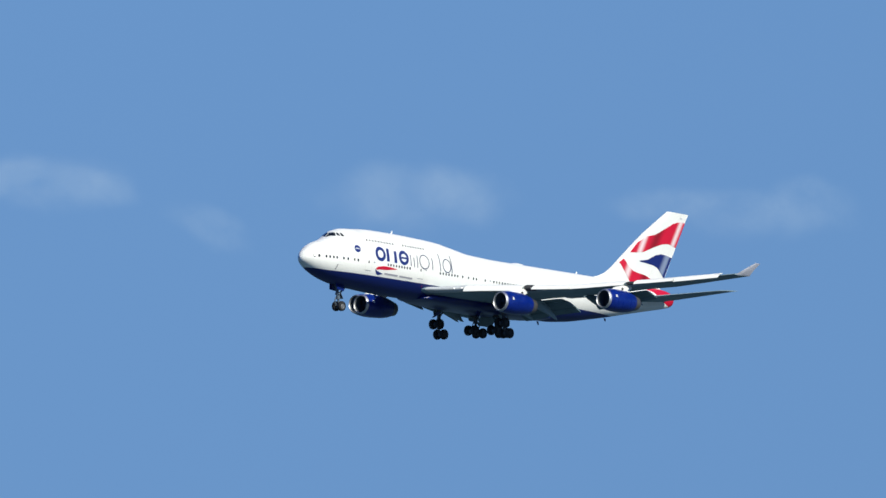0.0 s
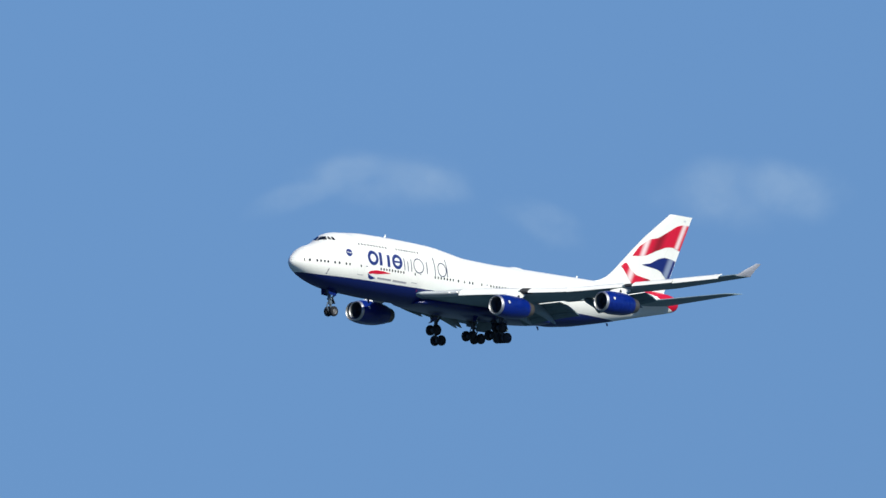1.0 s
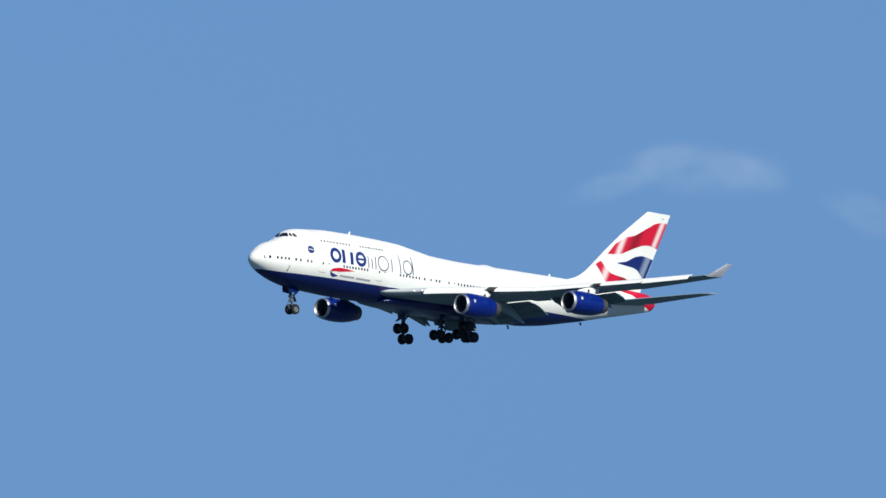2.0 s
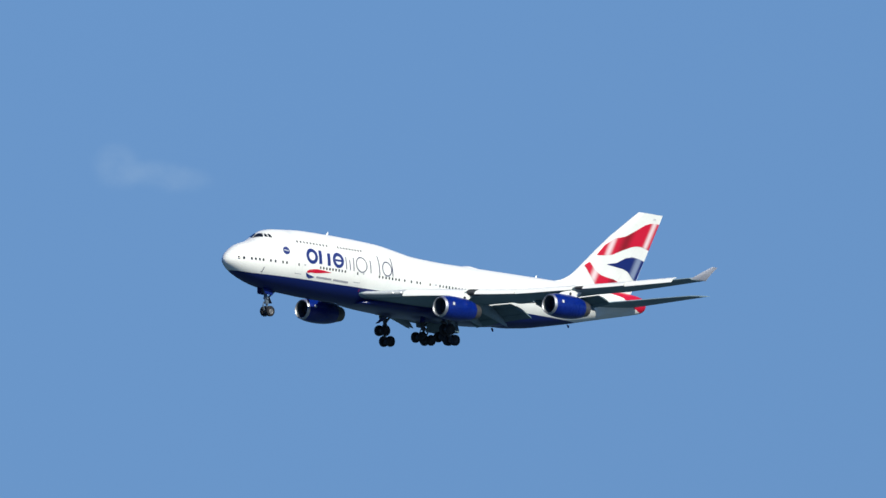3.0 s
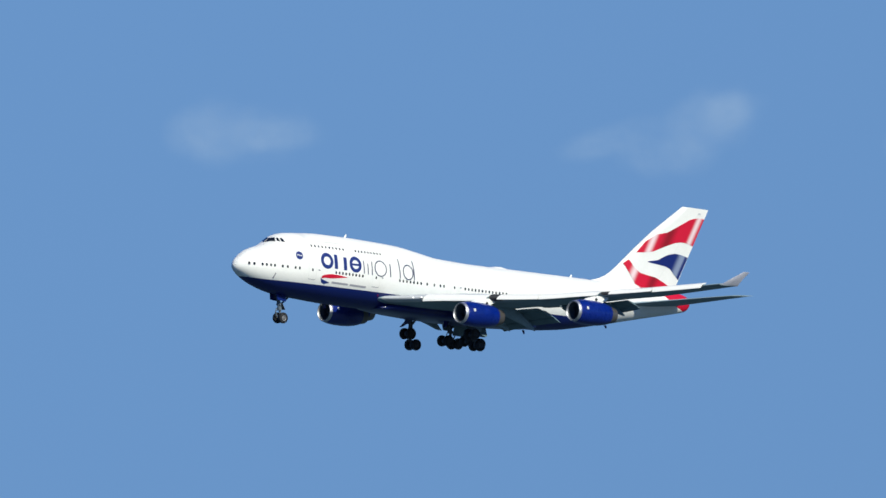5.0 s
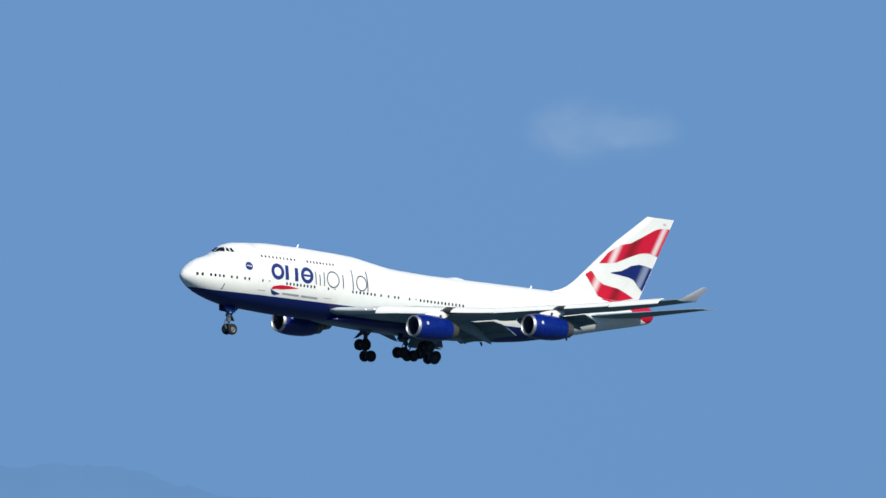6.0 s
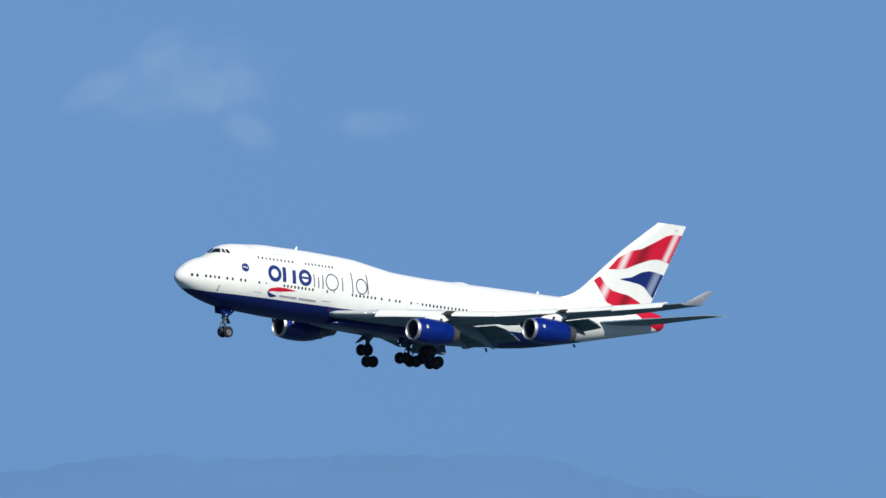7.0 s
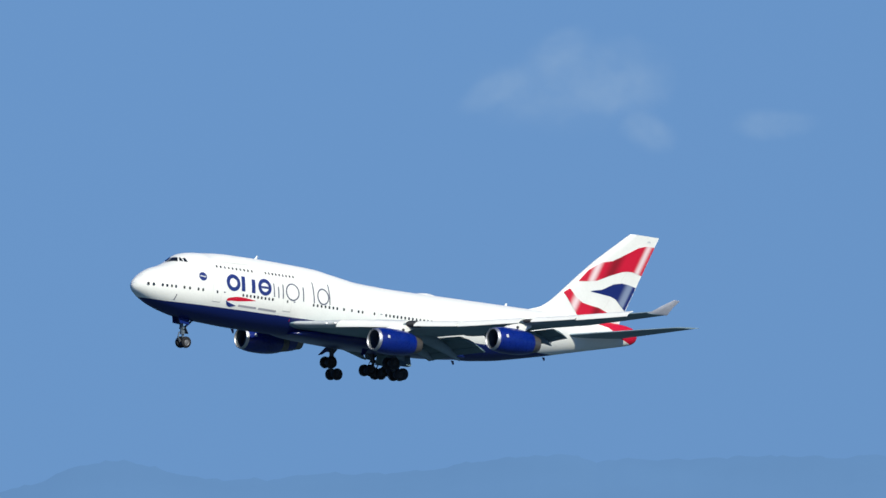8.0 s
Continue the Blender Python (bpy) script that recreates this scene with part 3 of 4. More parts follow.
def build_main_gear(name, x, y, z, tilt, top):
    """A leg with a four-wheel truck, tilted nose-up by some degrees."""
    bm = bmesh.new()
    rod(bm, (top[0], top[1], top[2]), (x - 0.05, y, z + 1.1), 0.24)
    rod(bm, (x - 0.05, y, z + 1.2), (x, y, z), 0.16)
    a = radians(tilt)
    ux, uz = math.cos(a), -math.sin(a)
    h = 0.74
    ends = [(x - ux * h, z - uz * h), (x + ux * h, z + uz * h)]
    rod(bm, (ends[0][0], y, ends[0][1]), (ends[1][0], y, ends[1][1]), 0.15)
    for ex, ez in ends:
        rod(bm, (ex, y - 0.6, ez), (ex, y + 0.6, ez), 0.1)
    inner = (-1.5 if y > 0 else 1.5) * (1 if abs(y) > 3 else -0.4)
    rod(bm, (top[0] - 1.6, top[1], top[2] + 0.1), (x - 0.05, y, z + 1.5), 0.11)
    rod(bm, (top[0] + 1.7, top[1], top[2] + 0.1), (x + 0.02, y, z + 1.55), 0.10)
    rod(bm, (top[0], top[1] + inner, top[2]), (x - 0.03, y, z + 1.45), 0.11)
    # collar, torque links, brake rods and hoses
    rod(bm, (x - 0.05, y, z + 1.0), (x - 0.04, y, z + 1.3), 0.30)
    rod(bm, (x + 0.32, y - 0.1, z + 1.2), (x + 0.55, y - 0.1, z + 0.75), 0.07)
    rod(bm, (x + 0.55, y - 0.1, z + 0.75), (x + 0.22, y - 0.1, z + 0.12), 0.07)
    rod(bm, (x - 0.3, y + 0.12, z + 1.3), (ends[0][0], y + 0.12, ends[0][1] + 0.15), 0.045)
    for dy in (-0.22, 0.22):
        rod(bm, (ends[0][0], y + dy, ends[0][1] - 0.22), (ends[1][0], y + dy, ends[1][1] - 0.22), 0.04)
    for ex, ez in ends:
        rod(bm, (ex, y - 0.30, ez), (ex, y + 0.30, ez), 0.30)
    gear = part(name, bm, strut_paint, plane, "grey main gear leg with a four-wheel truck")
    for ex, ez in ends:
        for dy in (-0.56, 0.56):
            add_wheel(gear, ex, y + dy, ez, 0.645, 0.47, dark_hub)
    return gear


for s in (-1, 1):
    g = build_main_gear("wing_gear", 32.05, s * 5.5, -6.24, 53, (31.5, s * 5.2, -3.2))
    bm = bmesh.new()
    slab(bm, [(31.3, s * 6.2, -2.9), (32.4, s * 6.2, -3.0), (32.2, s * 6.05, -4.5), (31.6, s * 6.05, -4.5)], 0.06)
    part("gear_door", bm, grey_paint, g, "pale grey gear door", smooth=False)
    bm = bmesh.new()
    slab(bm, [(29.3, s * 3.3, -4.3), (30.1, s * 3.3, -4.35), (29.3, s * 3.7, -5.0), (28.8, s * 3.75, -5.15)], 0.06)
    part("gear_door", bm, blue_paint, g, "blue gear door", smooth=False)
    g = build_main_gear("body_gear", 34.95, s * 1.92, -6.3, 8, (34.4, s * 1.9, -3.8))
    bm = bmesh.new()
    slab(bm, [(34.0, s * 2.5, -4.2), (35.7, s * 2.5, -4.2), (35.5, s * 2.75, -5.0), (34.5, s * 2.75, -4.95)], 0.06)
    part("gear_door", bm, grey_paint, g, "pale grey gear door", smooth=False)
    # long door that hangs beside the keel
    bm = bmesh.new()
    slab(bm, [(34.6, s * 0.9, -4.3), (37.6, s * 0.9, -4.3), (37.4, s * 1.55, -5.35), (36.9, s * 1.65, -5.5), (35.0, s * 1.65, -5.5)], 0.07)
    part("gear_door", bm, flap_grey, g, "grey keel-side gear door", smooth=False)

# ---- windows, doors, emblems on the port side ----
def on_side(x, z, off):
    return (x, -(side(x, z) + off), z)


def on_crown(x, y, off):
    """A point of the upper body by station and distance from the centre line."""
    m, w = MID(x), WIDE(x)
    return (x - off * 0.6, y, m + (TOP(x) - m) * max(0, 1 - (y / w) ** 2) ** 0.5 + off)


def sheet(grid, closed=False):
    """A bmesh over a grid of points."""
    bm = bmesh.new()
    v = [[bm.verts.new(p) for p in row] for row in grid]
    n = len(v)
    for i in range(n if closed else n - 1):
        a, b = v[i], v[(i + 1) % n]
        for j in range(len(a) - 1):
            bm.faces.new((a[j], a[j + 1], b[j + 1], b[j]))
    return bm


def bar(name, x0, z0, x1, z1, wide, mat, label, parent=None, steps=8):
    """A painted stripe on the port side from one point to another."""
    dx, dz = x1 - x0, z1 - z0
    ln = math.hypot(dx, dz)
    nx, nz = -dz / ln * wide / 2, dx / ln * wide / 2
    grid = []
    for i in range(steps + 1):
        cx, cz = x0 + dx * i / steps, z0 + dz * i / steps
        grid.append([on_side(cx + nx * s, cz + nz * s, 0.025) for s in (-1, 0, 1)])
    return part(name, sheet(grid), mat, parent or fuselage, label)


def hoop(name, x, z, rx, rz, wide, mat, label):
    """A painted ring on the port side."""
    grid = []
    for i in range(40):
        a = 2 * math.pi * i / 40
        grid.append([on_side(x + (rx - wide * k) * math.cos(a), z + (rz - wide * k) * math.sin(a), 0.025) for k in (0, 0.5, 1)])
    return part(name, sheet(grid, True), mat, fuselage, label)


def ribbon(name, upper, lower, mat, label):
    grid = []
    for a, b in zip(spread(upper, 16), spread(lower, 16)):
        grid.append([on_side(a[0] + (b[0] - a[0]) * k / 3, a[1] + (b[1] - a[1]) * k / 3, 0.025) for k in range(4)])
    return part(name, sheet(grid), mat, fuselage, label)


def cabin_window(x, z, w=0.23, h=0.32):
    """A dark pane with rounded corners, its rim sloping into the skin."""
    bm = bmesh.new()
    rim, face = [], []
    for i in range(12):
        a = 2 * math.pi * (i + 0.5) / 12
        c, s = math.copysign(abs(math.cos(a)) ** 0.5, math.cos(a)), math.copysign(abs(math.sin(a)) ** 0.5, math.sin(a))
        rim.append(bm.verts.new(on_side(x + w / 2 * c, z + h / 2 * s, 0.004 + max(0, 3.2 - x) * 0.05)))
        face.append(bm.verts.new(on_side(x + w * 0.46 * c, z + h * 0.46 * s, 0.022 + max(0, 3.2 - x) * 0.05)))
    for i in range(12):
        j = (i + 1) % 12
        bm.faces.new((rim[i], rim[j], face[j], face[i]))
    bm.faces.new(face)
    return part("cabin_window", bm, random.choice((glass, glass, glass, glass, half_shade)), fuselage)


caption_grey = material("caption_grey", (0.34, 0.35, 0.38), 0.4, vary=0.2, scale=6)
door_seam = material("door_seam", (0.70, 0.71, 0.665), 0.4, vary=0.12)
half_shade = material("half_shade", (0.06, 0.065, 0.07), 0.25, vary=0.2)
ROW = -0.45
for x in (1.40, 1.93, 2.84, 3.33, 3.82, 4.27, 5.22, 5.86, 6.88, 7.45):
    cabin_window(x, ROW + 0.02)
for first, last, count in ((12.72, 16.70, 9), (22.25, 25.45, 7), (32.12, 38.35, 13)):
    for x in np.linspace(first, last, count):
        cabin_window(x, ROW)
for x in (26.36, 27.44, 28.36, 28.90):
    cabin_window(x, ROW)
for x in np.linspace(43.8, 48.0, 7):
    cabin_window(x, -0.28)
for x in np.linspace(9.5, 14.15, 10):
    cabin_window(x, 2.29, 0.20, 0.26)
for x in np.linspace(16.0, 19.75, 9):
    cabin_window(x, 2.30, 0.20, 0.26)


def cabin_door(x, w=1.12, low=-1.52, high=0.30):
    """A door's seam as a closed thin outline, its sill, window and marking."""
    corners = [(x, low), (x + w, low), (x + w, high), (x, high), (x, low)]
    grid = []
    for (px, pz), t in ((p, i) for i, p in enumerate(spread(corners, 41))):
        cx, cz = x + w / 2, (low + high) / 2
        kx, kz = 1 - 0.035 / (w / 2), 1 - 0.035 / ((high - low) / 2)
        grid.append([on_side(px, pz, 0.02), on_side(cx + (px - cx) * kx, cz + (pz - cz) * kz, 0.02)])
    part("cabin_door", sheet(grid), door_seam, fuselage, "faint outline of a cabin door")
    bar("door_sill", x + 0.05, low, x + w - 0.05, low, 0.07, line_grey, "grey door sill")
    cabin_window(x + w * 0.5, ROW, 0.20, 0.32)
    bar("door_marking", x + w + 0.25, ROW + 0.05, x + w + 0.5, ROW + 0.05, 0.10, logo_grey, "dark marking beside the door", steps=2)


for x in (8.72, 18.15, 29.95):
    cabin_door(x)


# flight deck panes, both sides
def pane(corners, s, crown=False):
    bm = bmesh.new()
    place = (lambda p, o: on_crown(p[0], p[1], o)) if crown else (lambda p, o: on_side(p[0], p[1], o))
    grid = []
    a, b, c, d = corners
    for i in range(6):
        row = []
        for j in range(6):
            u, v = i / 5, j / 5
            p = [(1 - u) * (1 - v) * a[k] + u * (1 - v) * b[k] + u * v * c[k] + (1 - u) * v * d[k] for k in (0, 1)]
            q = place(p, 0.03)
            row.append((q[0], q[1] if s < 0 else -q[1], q[2]))
        grid.append(row)
    bm.free()
    part("flight_deck_window", sheet(grid), glass, fuselage, "dark flight deck pane")


for s in (-1, 1):
    pane(((4.50, -0.06), (5.14, -0.06), (5.42, -0.72), (5.12, -1.22)), s, True)
    pane(((5.30, 2.45), (5.50, 2.80), (5.62, 2.78), (5.56, 2.36)), s)
    pane(((5.68, 2.37), (5.74, 2.77), (5.98, 2.80), (6.04, 2.36)), s)

# round emblem by the flight deck
grid = []
for i in range(32):
    a = 2 * math.pi * i / 32
    grid.append([on_side(7.47 + 0.49 * k * math.cos(a), 1.0 + 0.45 * k * math.sin(a), 0.025) for k in (0.02, 0.5, 1)])
part("round_emblem", sheet(grid, True), logo_blue, fuselage, "small dark blue disc with a pale bar")
grid = [[on_side(7.12 + 0.70 * i / 6, 1.0 + 0.03 * math.sin(i) + dz, 0.04) for dz in (-0.05, 0.07)] for i in range(7)]
part("pale_bar", sheet(grid), light_grey, fuselage, "pale bar across the disc")

# large emblem: heavy blue rings and bars, then slim dark ones
hoop("emblem_ring", 11.39, 0.76, 0.92, 0.90, 0.42, logo_blue, "heavy dark blue painted ring")
bar("emblem_bar", 12.72, -0.02, 12.74, 1.58, 0.48, logo_blue, "heavy dark blue painted bar")
bar("emblem_bar", 14.08, -0.06, 14.10, 1.40, 0.48, logo_blue, "heavy dark blue painted bar")
hoop("emblem_ring", 15.62, 0.74, 0.90, 0.90, 0.40, logo_blue, "heavy dark blue painted ring")
bar("emblem_bar", 15.1, 0.72, 16.2, 0.72, 0.24, logo_blue, "heavy dark blue painted bar")
for x0, z0, x1, z1 in ((16.85, 1.3, 16.9, -0.15), (17.45, 1.0, 17.5, -0.2), (18.1, 1.32, 18.08, -0.2), (20.83, 1.3, 20.85, -0.2), (22.2, 2.0, 22.3, -0.23), (24.38, 1.99, 24.42, -0.2)):
    bar("emblem_bar", x0, z0, x1, z1, 0.14, logo_grey, "slim dark painted bar")
hoop("emblem_ring", 19.38, 0.63, 0.92, 0.93, 0.14, logo_grey, "slim dark painted ring")
hoop("emblem_ring", 23.52, 0.60, 0.80, 0.88, 0.14, logo_grey, "slim dark painted ring")

# ribbon emblem and its caption as plain bars
ribbon("ribbon_emblem", [(10.55, -1.15), (10.86, -0.89), (11.97, -0.68), (13.2, -0.70), (14.45, -0.84)], [(10.75, -1.28), (11.15, -1.17), (12.05, -1.16), (13.2, -1.02), (14.45, -0.86)], red_paint, "red painted ribbon")
ribbon("ribbon_emblem", [(10.50, -1.22), (10.78, -1.38), (11.2, -1.48), (11.9, -1.64)], [(10.52, -1.35), (10.72, -1.72), (11.15, -1.90), (11.9, -1.68)], logo_blue, "dark blue painted ribbon")
bar("caption_bar", 12.25, -1.60, 14.65, -1.62, 0.21, caption_grey, "row of small grey writing as a plain bar", steps=12)
bar("caption_bar", 14.95, -1.63, 17.35, -1.66, 0.21, caption_grey, "row of small grey writing as a plain bar", steps=12)
bar("probe_mark", 4.47, -1.25, 4.33, -1.85, 0.09, logo_grey, "dark slanting mark")
bar("probe_mark", 4.22, -1.85, 4.44, -1.85, 0.06, logo_grey, "dark slanting mark", steps=2)
bar("vent_mark", 55.25, -0.42, 55.55, -0.42, 0.24, logo_grey, "small dark vent mark", steps=2)
bar("vent_mark", 55.6, -0.72, 55.8, -0.72, 0.16, logo_grey, "small dark vent mark", steps=2)
bar("red_mark", 19.5, -2.25, 19.5, -2.5, 0.07, red_paint, "small red mark", steps=3)
bar("crown_line", 10.4, 2.86, 13.9, 2.92, 0.14, door_seam, "faint grey line of writing")


# aerials and the crown bulge
def aerial(x, z, h, c, lean):
    s = math.copysign(1, h)
    rs = []
    for u, k in ((0, 1.0), (0.7, 0.75), (1.0, 0.45)):
        x0 = x + lean * u
        rs.append([(x0, 0, z + h * u), (x0 + 0.3 * c * k, 0.04 * k, z + h * u), (x0 + c * k, 0, z + h * u), (x0 + 0.3 * c * k, -0.04 * k, z + h * u)])
    part("aerial", skin(rs), white_paint if s > 0 else blue_paint, fuselage, "small blade aerial")


aerial(16.2, 3.80, 0.42, 0.32, 0.25)
aerial(50.5, 2.55, 0.38, 0.35, 0.2)
aerial(13.9, -3.93, -0.45, 0.4, 0.25)
aerial(43.9, -4.02, -0.45, 0.4, 0.3)
aerial(56.3, -2.32, -0.35, 0.4, 0.25)
rs = []
for i in range(9):
    u = i / 8
    r = 0.28 * math.sin(math.pi * (0.04 + 0.92 * u)) ** 0.5
    rs.append([(38.5 + 2.3 * u, 0.55 * math.cos(2 * math.pi * j / 14), 2.50 + r * math.sin(2 * math.pi * j / 14)) for j in range(14)])
part("aerial_fairing", skin(rs), white_paint, fuselage, "low white bulge on the crown")

# landing lamps in the wing roots
lamp_glow = bpy.data.materials.new("lamp_glow")
lamp_glow.use_nodes = True
_b = lamp_glow.node_tree.nodes["Principled BSDF"]
_b.inputs["Emission Color"].default_value, _b.inputs["Emission Strength"].default_value = (1, 0.97, 0.9, 1), 0.5
for wing, s in ((port_wing, -1), (starboard_wing, 1)):
    for y in (5.55, 6.25):
        part("landing_lamp", lathe([(-0.12, 0.01), (-0.11, 0.05), (-0.07, 0.08), (0.06, 0.09)], 14, (LEAD(y) - 0.02, s * y, RISE(y) + 0.02)), lamp_glow, wing, "lit landing lamp")

# plain bar in place of the mark at the fin's top
part("painted_bar", sheet([[(69.3 + 0.45 * i / 4, -fin_half(69.3 + 0.45 * i / 4, 11.7) - 0.03, 11.7 + dz) for dz in (-0.09, 0.09)] for i in range(5)]), seam_grey, fin, "small grey writing as a plain bar")


# ---- ground, far hills, clouds ----
def build_ground():
    # unseen ground; its blue-green is set to tint light bounced onto the undersides
    m = material("field", (0.028, 0.066, 0.082), 0.9, vary=0.5, scale=0.012, bump=0.4)
    bm = bmesh.new()
    n = 24
    grid = [[bm.verts.new((-9000 + 18000 * i / n, -9000 + 18000 * j / n, 0)) for j in range(n + 1)] for i in range(n + 1)]
    for i in range(n):
        for j in range(n):
            bm.faces.new((grid[i][j], grid[i + 1][j], grid[i + 1][j + 1], grid[i][j + 1]))
    return tagged(part("ground", bm, m), "wide flat dark blue-green ground, out of view", "ground", kind="structure")


build_ground()


def haze_glow(name, color, strength):
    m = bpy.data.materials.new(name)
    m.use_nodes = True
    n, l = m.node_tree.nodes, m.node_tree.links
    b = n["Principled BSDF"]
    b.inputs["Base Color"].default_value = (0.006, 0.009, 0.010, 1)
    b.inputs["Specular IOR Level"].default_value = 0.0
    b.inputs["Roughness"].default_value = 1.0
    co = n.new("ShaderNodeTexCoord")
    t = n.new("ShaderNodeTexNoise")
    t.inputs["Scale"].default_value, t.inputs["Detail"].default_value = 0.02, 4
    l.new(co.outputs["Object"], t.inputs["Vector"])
    # the blue of the air between is put into a near-even emission
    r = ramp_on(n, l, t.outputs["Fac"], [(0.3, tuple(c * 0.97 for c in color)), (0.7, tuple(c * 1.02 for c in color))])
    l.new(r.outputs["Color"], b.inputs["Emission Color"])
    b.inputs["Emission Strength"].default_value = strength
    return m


def build_hills():
    """A long far ridge, blue haze painted on as glow; its crest undulates by a few tens of metres."""
    haze = haze_glow("hill_haze_glow", (0.102, 0.215, 0.408), 1.0)
    R = 4700
    crest = smooth_line([-40, -12, -6, -3, -1.7, -1.42, -1.33, -1.13, -1.01, -.87, -.69, -.56, -.40, -.15, 0, .2, .36, .58, .77, 1.13, 1.5, 1.68, 1.79, 2.04, 2.6, 4, 7, 12, 20, 40],
                        [1.2, 1.3, 1.38, 1.36, 1.41, 1.448, 1.476, 1.547, 1.557, 1.526, 1.5, 1.501, 1.524, 1.53, 1.543, 1.58, 1.588, 1.575, 1.58, 1.594, 1.594, 1.573, 1.524, 1.483, 1.43, 1.3, 1.2, 1.2, 1.3, 1.2])
    rings = []
    for a in np.concatenate([np.arange(-40, -4, 1.0), np.arange(-4, 6, 0.02), np.arange(6, 41, 1.0)]):
        c = R * math.tan(radians(crest(a))) + 1.7 + 1.4 * noise.noise((a * 9, 0, 3)) + 0.8 * noise.noise((a * 31, 0, 7))
        s, k = math.sin(radians(a)), math.cos(radians(a))
        rings.append([((R + dr) * s, (R + dr) * k, h * c) for dr, h in ((-260, -0.02), (-200, 0.3), (-120, 0.66), (-50, 0.9), (0, 1.0), (60, 0.93), (140, 0.6), (220, -0.02))])
    return tagged(part("backdrop", skin(rings, close=False), haze), "low wooded hills with blue haze painted in as glow", "hills", kind="structure")


build_hills()


def cloud_paint(name, amount):
    m = bpy.data.materials.new(name)
    m.use_nodes = True
    n, l = m.node_tree.nodes, m.node_tree.links
    n.remove(n["Principled BSDF"])
    co = n.new("ShaderNodeTexCoord")
    info = n.new("ShaderNodeObjectInfo")
    mid = n.new("ShaderNodeVectorMath")
    mid.operation = "SUBTRACT"
    mid.inputs[1].default_value = (0.5, 0.5, 0.5)
    l.new(co.outputs["UV"], mid.inputs[0])
    flat = n.new("ShaderNodeVectorMath")
    flat.operation = "MULTIPLY"
    flat.inputs[1].default_value = (2, 2, 0)
    l.new(mid.outputs[0], flat.inputs[0])
    shift = n.new("ShaderNodeVectorMath")
    shift.operation = "ADD"
    l.new(co.outputs["Object"], shift.inputs[0])
    off = math_on(n, l, "MULTIPLY", info.outputs["Random"], 900.0)
    l.new(off, shift.inputs[1])
    # warp the outline, then fade it with torn edges
    warp = n.new("ShaderNodeTexNoise")
    warp.inputs["Scale"].default_value, warp.inputs["Detail"].default_value = 0.06, 6
    l.new(shift.outputs[0], warp.inputs["Vector"])
    wv = n.new("ShaderNodeVectorMath")
    wv.operation = "SUBTRACT"
    wv.inputs[1].default_value = (0.5, 0.5, 0.5)
    l.new(warp.outputs["Color"], wv.inputs[0])
    ws = n.new("ShaderNodeVectorMath")
    ws.operation = "MULTIPLY"
    ws.inputs[1].default_value = (0.9, 0.9, 0)
    l.new(wv.outputs[0], ws.inputs[0])
    bent = n.new("ShaderNodeVectorMath")
    bent.operation = "ADD"
    l.new(flat.outputs[0], bent.inputs[0])
    l.new(ws.outputs[0], bent.inputs[1])
    ln = n.new("ShaderNodeVectorMath")
    ln.operation = "LENGTH"
    l.new(bent.outputs[0], ln.inputs[0])
    fall = n.new("ShaderNodeMapRange")
    fall.interpolation_type = "SMOOTHERSTEP"
    fall.inputs["From Min"].default_value, fall.inputs["From Max"].default_value = 0.96, 0.22
    l.new(ln.outputs["Value"], fall.inputs["Value"])
    fine = n.new("ShaderNodeTexNoise")
    fine.inputs["Scale"].default_value, fine.inputs["Detail"].default_value, fine.inputs["Roughness"].default_value = 0.10, 8, 0.6
    l.new(shift.outputs[0], fine.inputs["Vector"])
    torn = n.new("ShaderNodeMapRange")
    torn.inputs["From Min"].default_value, torn.inputs["From Max"].default_value = 0.32, 0.68
    torn.inputs["To Min"].default_value, torn.inputs["To Max"].default_value = 0.33, 1.0
    l.new(fine.outputs["Fac"], torn.inputs["Value"])
    a = math_on(n, l, "MULTIPLY", math_on(n, l, "MULTIPLY", fall.outputs["Result"], torn.outputs["Result"]), amount)
    clear, glow, mix = n.new("ShaderNodeBsdfTransparent"), n.new("ShaderNodeEmission"), n.new("ShaderNodeMixShader")
    # the wisps' daylit tone is put in as a flat emission
    glow.inputs["Color"].default_value = (0.315, 0.425, 0.55, 1)
    l.new(a, mix.inputs["Fac"])
    l.new(clear.outputs[0], mix.inputs[1])
    l.new(glow.outputs[0], mix.inputs[2])
    l.new(mix.outputs[0], n["Material Output"].inputs["Surface"])
    return m


cloud_veil = cloud_paint("cloud_veil", 0.195)


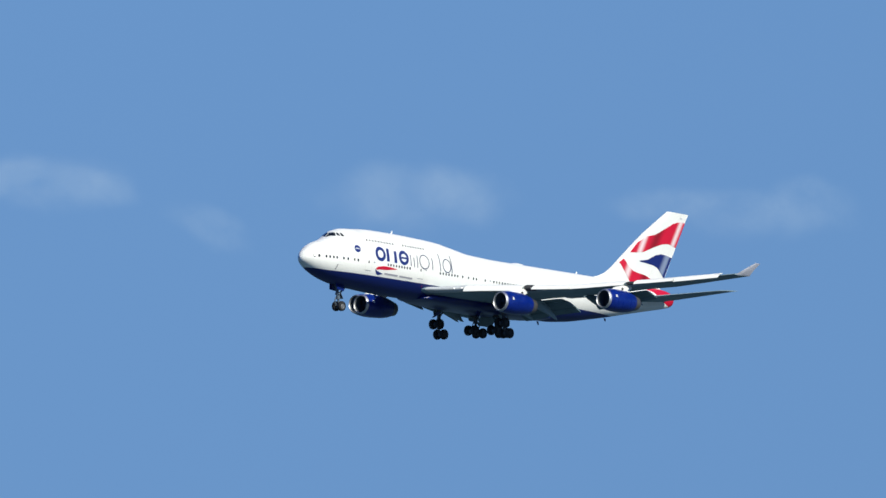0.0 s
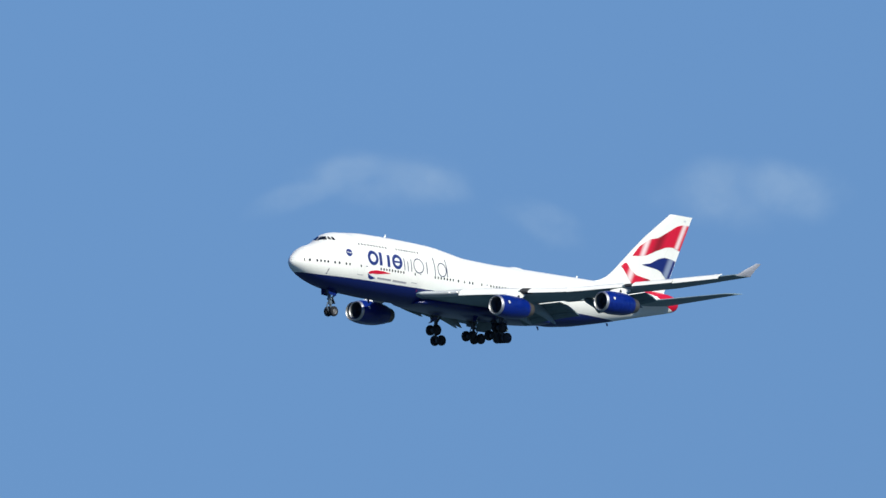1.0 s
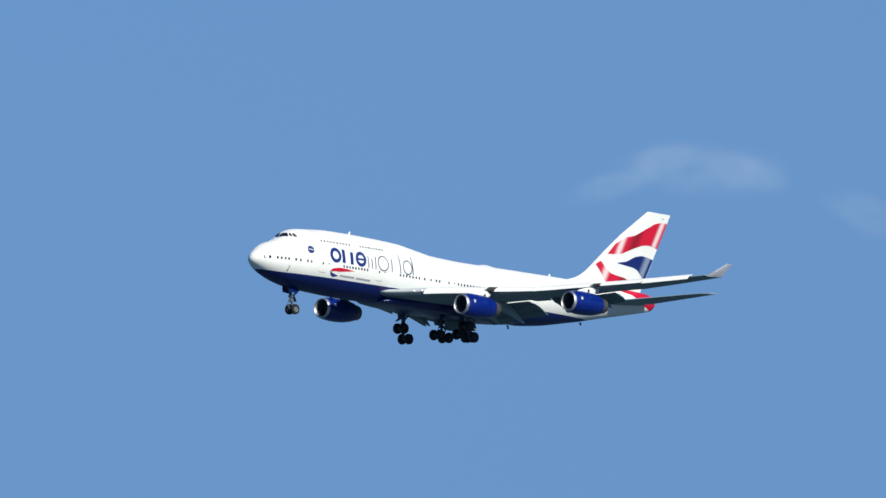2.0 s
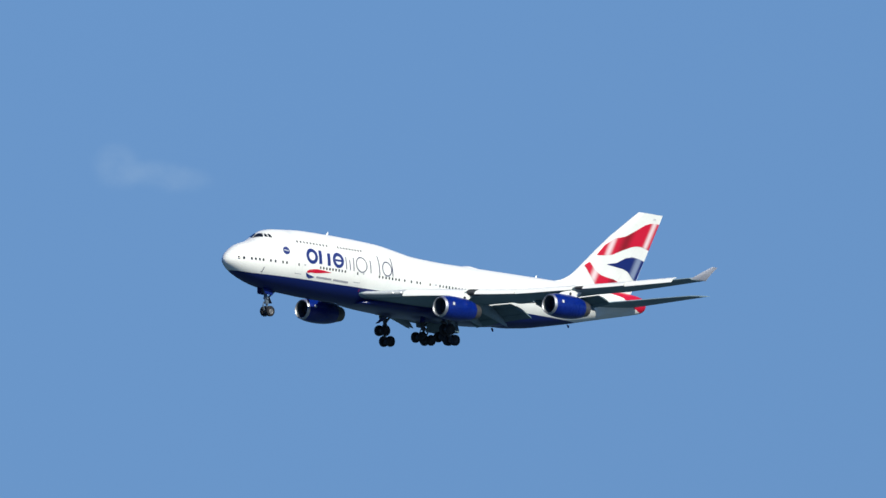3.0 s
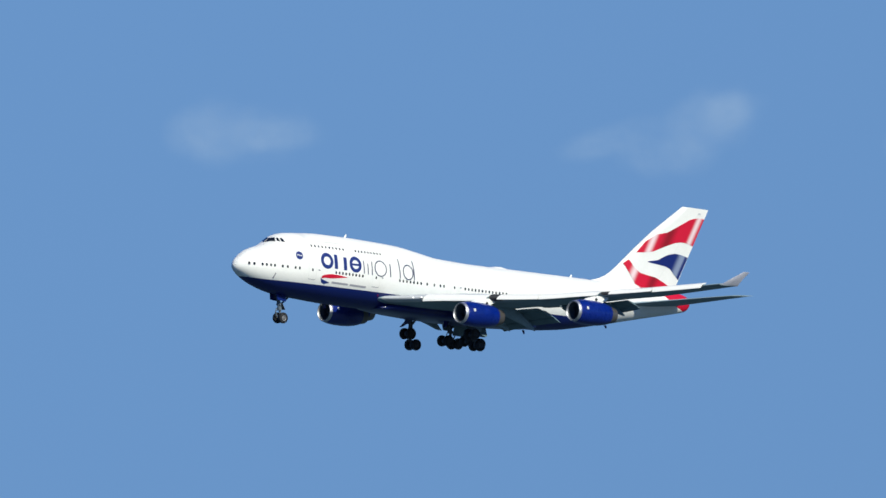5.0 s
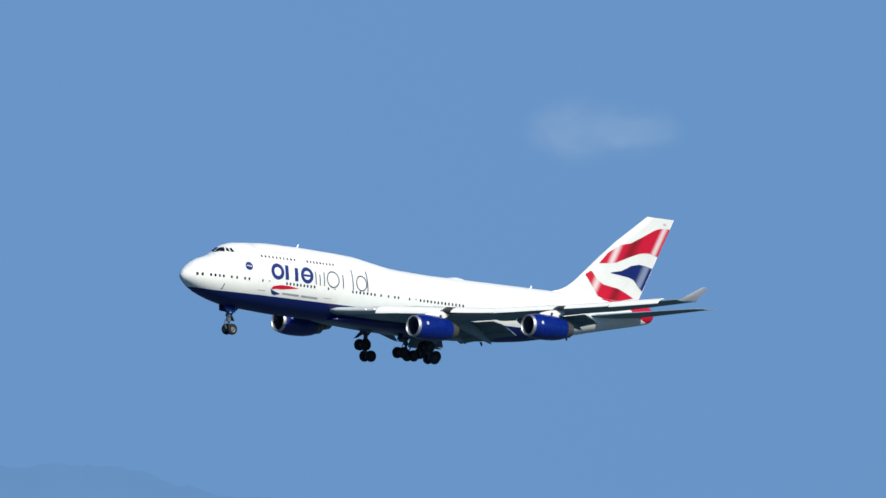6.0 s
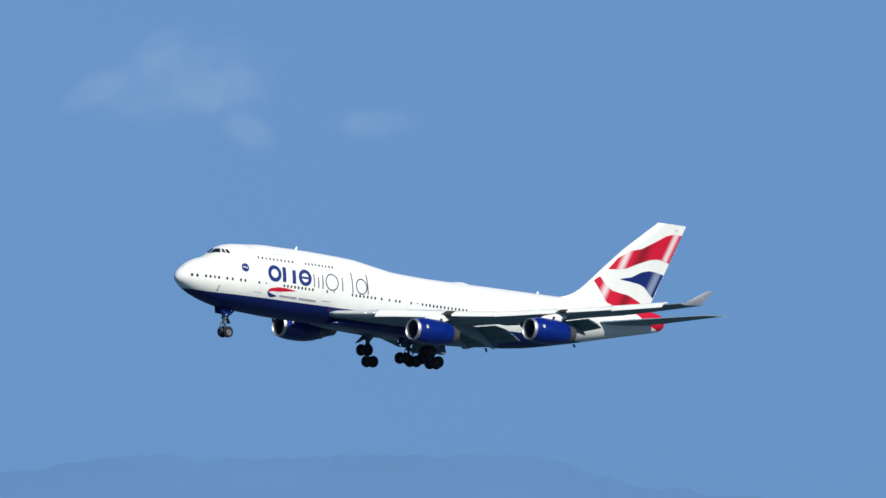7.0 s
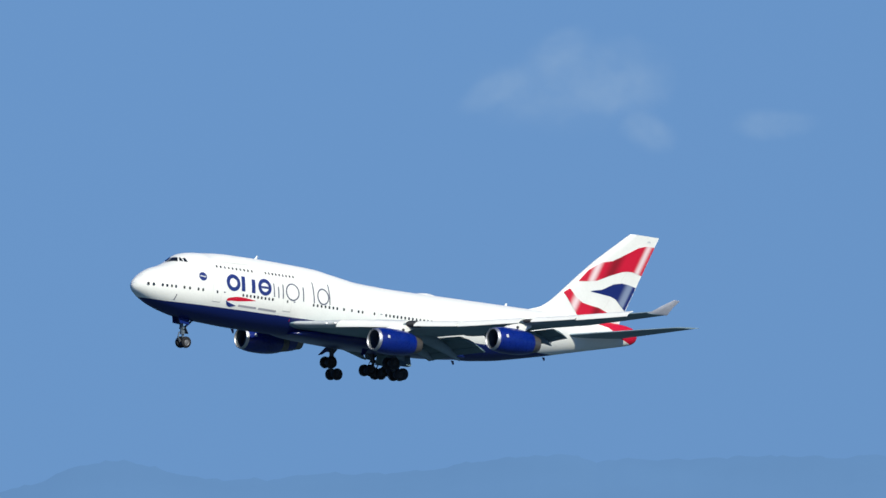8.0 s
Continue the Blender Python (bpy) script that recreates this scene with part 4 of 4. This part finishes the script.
def build_cloud(lobes, far):
    """A thin veil of cloud far behind the airliner, made of overlapping torn wisps: turn, up, wide and high in degrees as seen from the ground, and lean."""
    turn0, up0 = lobes[0][0], lobes[0][1]
    cloud = new("cloud")
    n = 10
    for k, (turn, up, wide, high, lean) in enumerate(lobes):
        w, h = far * radians(wide) * 1.25, far * radians(high) * 1.3
        at = pose(far * radians(turn - turn0), far * radians(up - up0), -2.5 * k, 0, 0, lean)
        bm = bmesh.new()
        uv = bm.loops.layers.uv.new("UVMap")
        grid = [[bm.verts.new(at @ Vector((w * (i / n - 0.5), h * (j / n - 0.5), -9 * ((i / n - 0.5) ** 2 + (j / n - 0.5) ** 2)))) for j in range(n + 1)] for i in range(n + 1)]
        for i in range(n):
            for j in range(n):
                f = bm.faces.new((grid[i][j], grid[i + 1][j], grid[i + 1][j + 1], grid[i][j + 1]))
                for lp, (p, q) in zip(f.loops, ((i, j), (i + 1, j), (i + 1, j + 1), (i, j + 1))):
                    lp[uv].uv = (p / n, q / n)
        part("wisp", bm, cloud_veil, cloud)
    s, k = math.sin(radians(turn0)), math.cos(radians(turn0))
    cloud.matrix_basis = pose(far * s, far * k, 1.7 + far * math.tan(radians(up0)), 90, 0, -turn0)
    return tagged(cloud, "thin wispy white cloud drifting in the blue sky", "cloud", group="clouds")


CLOUDS = (
    ((8.28, 2.625, 0.58, 0.20, -2), (8.20, 2.665, 0.36, 0.09, 7), (8.44, 2.615, 0.32, 0.13, -14), (8.00, 2.57, 0.34, 0.10, 18), (8.82, 2.485, 0.30, 0.14, -25)),
    ((9.47, 2.575, 0.62, 0.24, 2), (9.33, 2.60, 0.26, 0.20, 28), (9.60, 2.585, 0.30, 0.17, -20)),
    ((10.27, 2.555, 0.42, 0.13, 4), (10.74, 2.56, 0.36, 0.18, -8), (10.52, 2.53, 0.60, 0.16, 0)),
    ((4.67, 2.695, 0.35, 0.22, 18), (4.72, 2.715, 0.22, 0.16, 30), (4.36, 2.637, 0.38, 0.12, 18), (4.52, 2.575, 0.38, 0.16, 4)),
    ((5.31, 2.605, 0.17, 0.16, -32), (5.44, 2.575, 0.34, 0.10, -8)),
    ((3.15, 2.655, 0.54, 0.19, 2), (3.03, 2.69, 0.26, 0.16, 25), (3.27, 2.665, 0.36, 0.13, -5)),
    ((0.40, 2.785, 0.70, 0.30, 12), (0.58, 2.775, 0.38, 0.18, 8), (0.37, 2.90, 0.24, 0.14, 24), (0.66, 2.64, 0.20, 0.13, -28), (0.15, 2.765, 0.28, 0.10, 28)),
    ((1.05, 2.665, 0.30, 0.10, 0),),
)
for k, lobes in enumerate(CLOUDS):
    build_cloud(lobes, 4380 + 30 * (k * 3 % 7))


def motions():
    walk(plane, [(t, pose(x, y, z, b, p, h)) for t, x, y, z, b, p, h in PLANE])


motions()
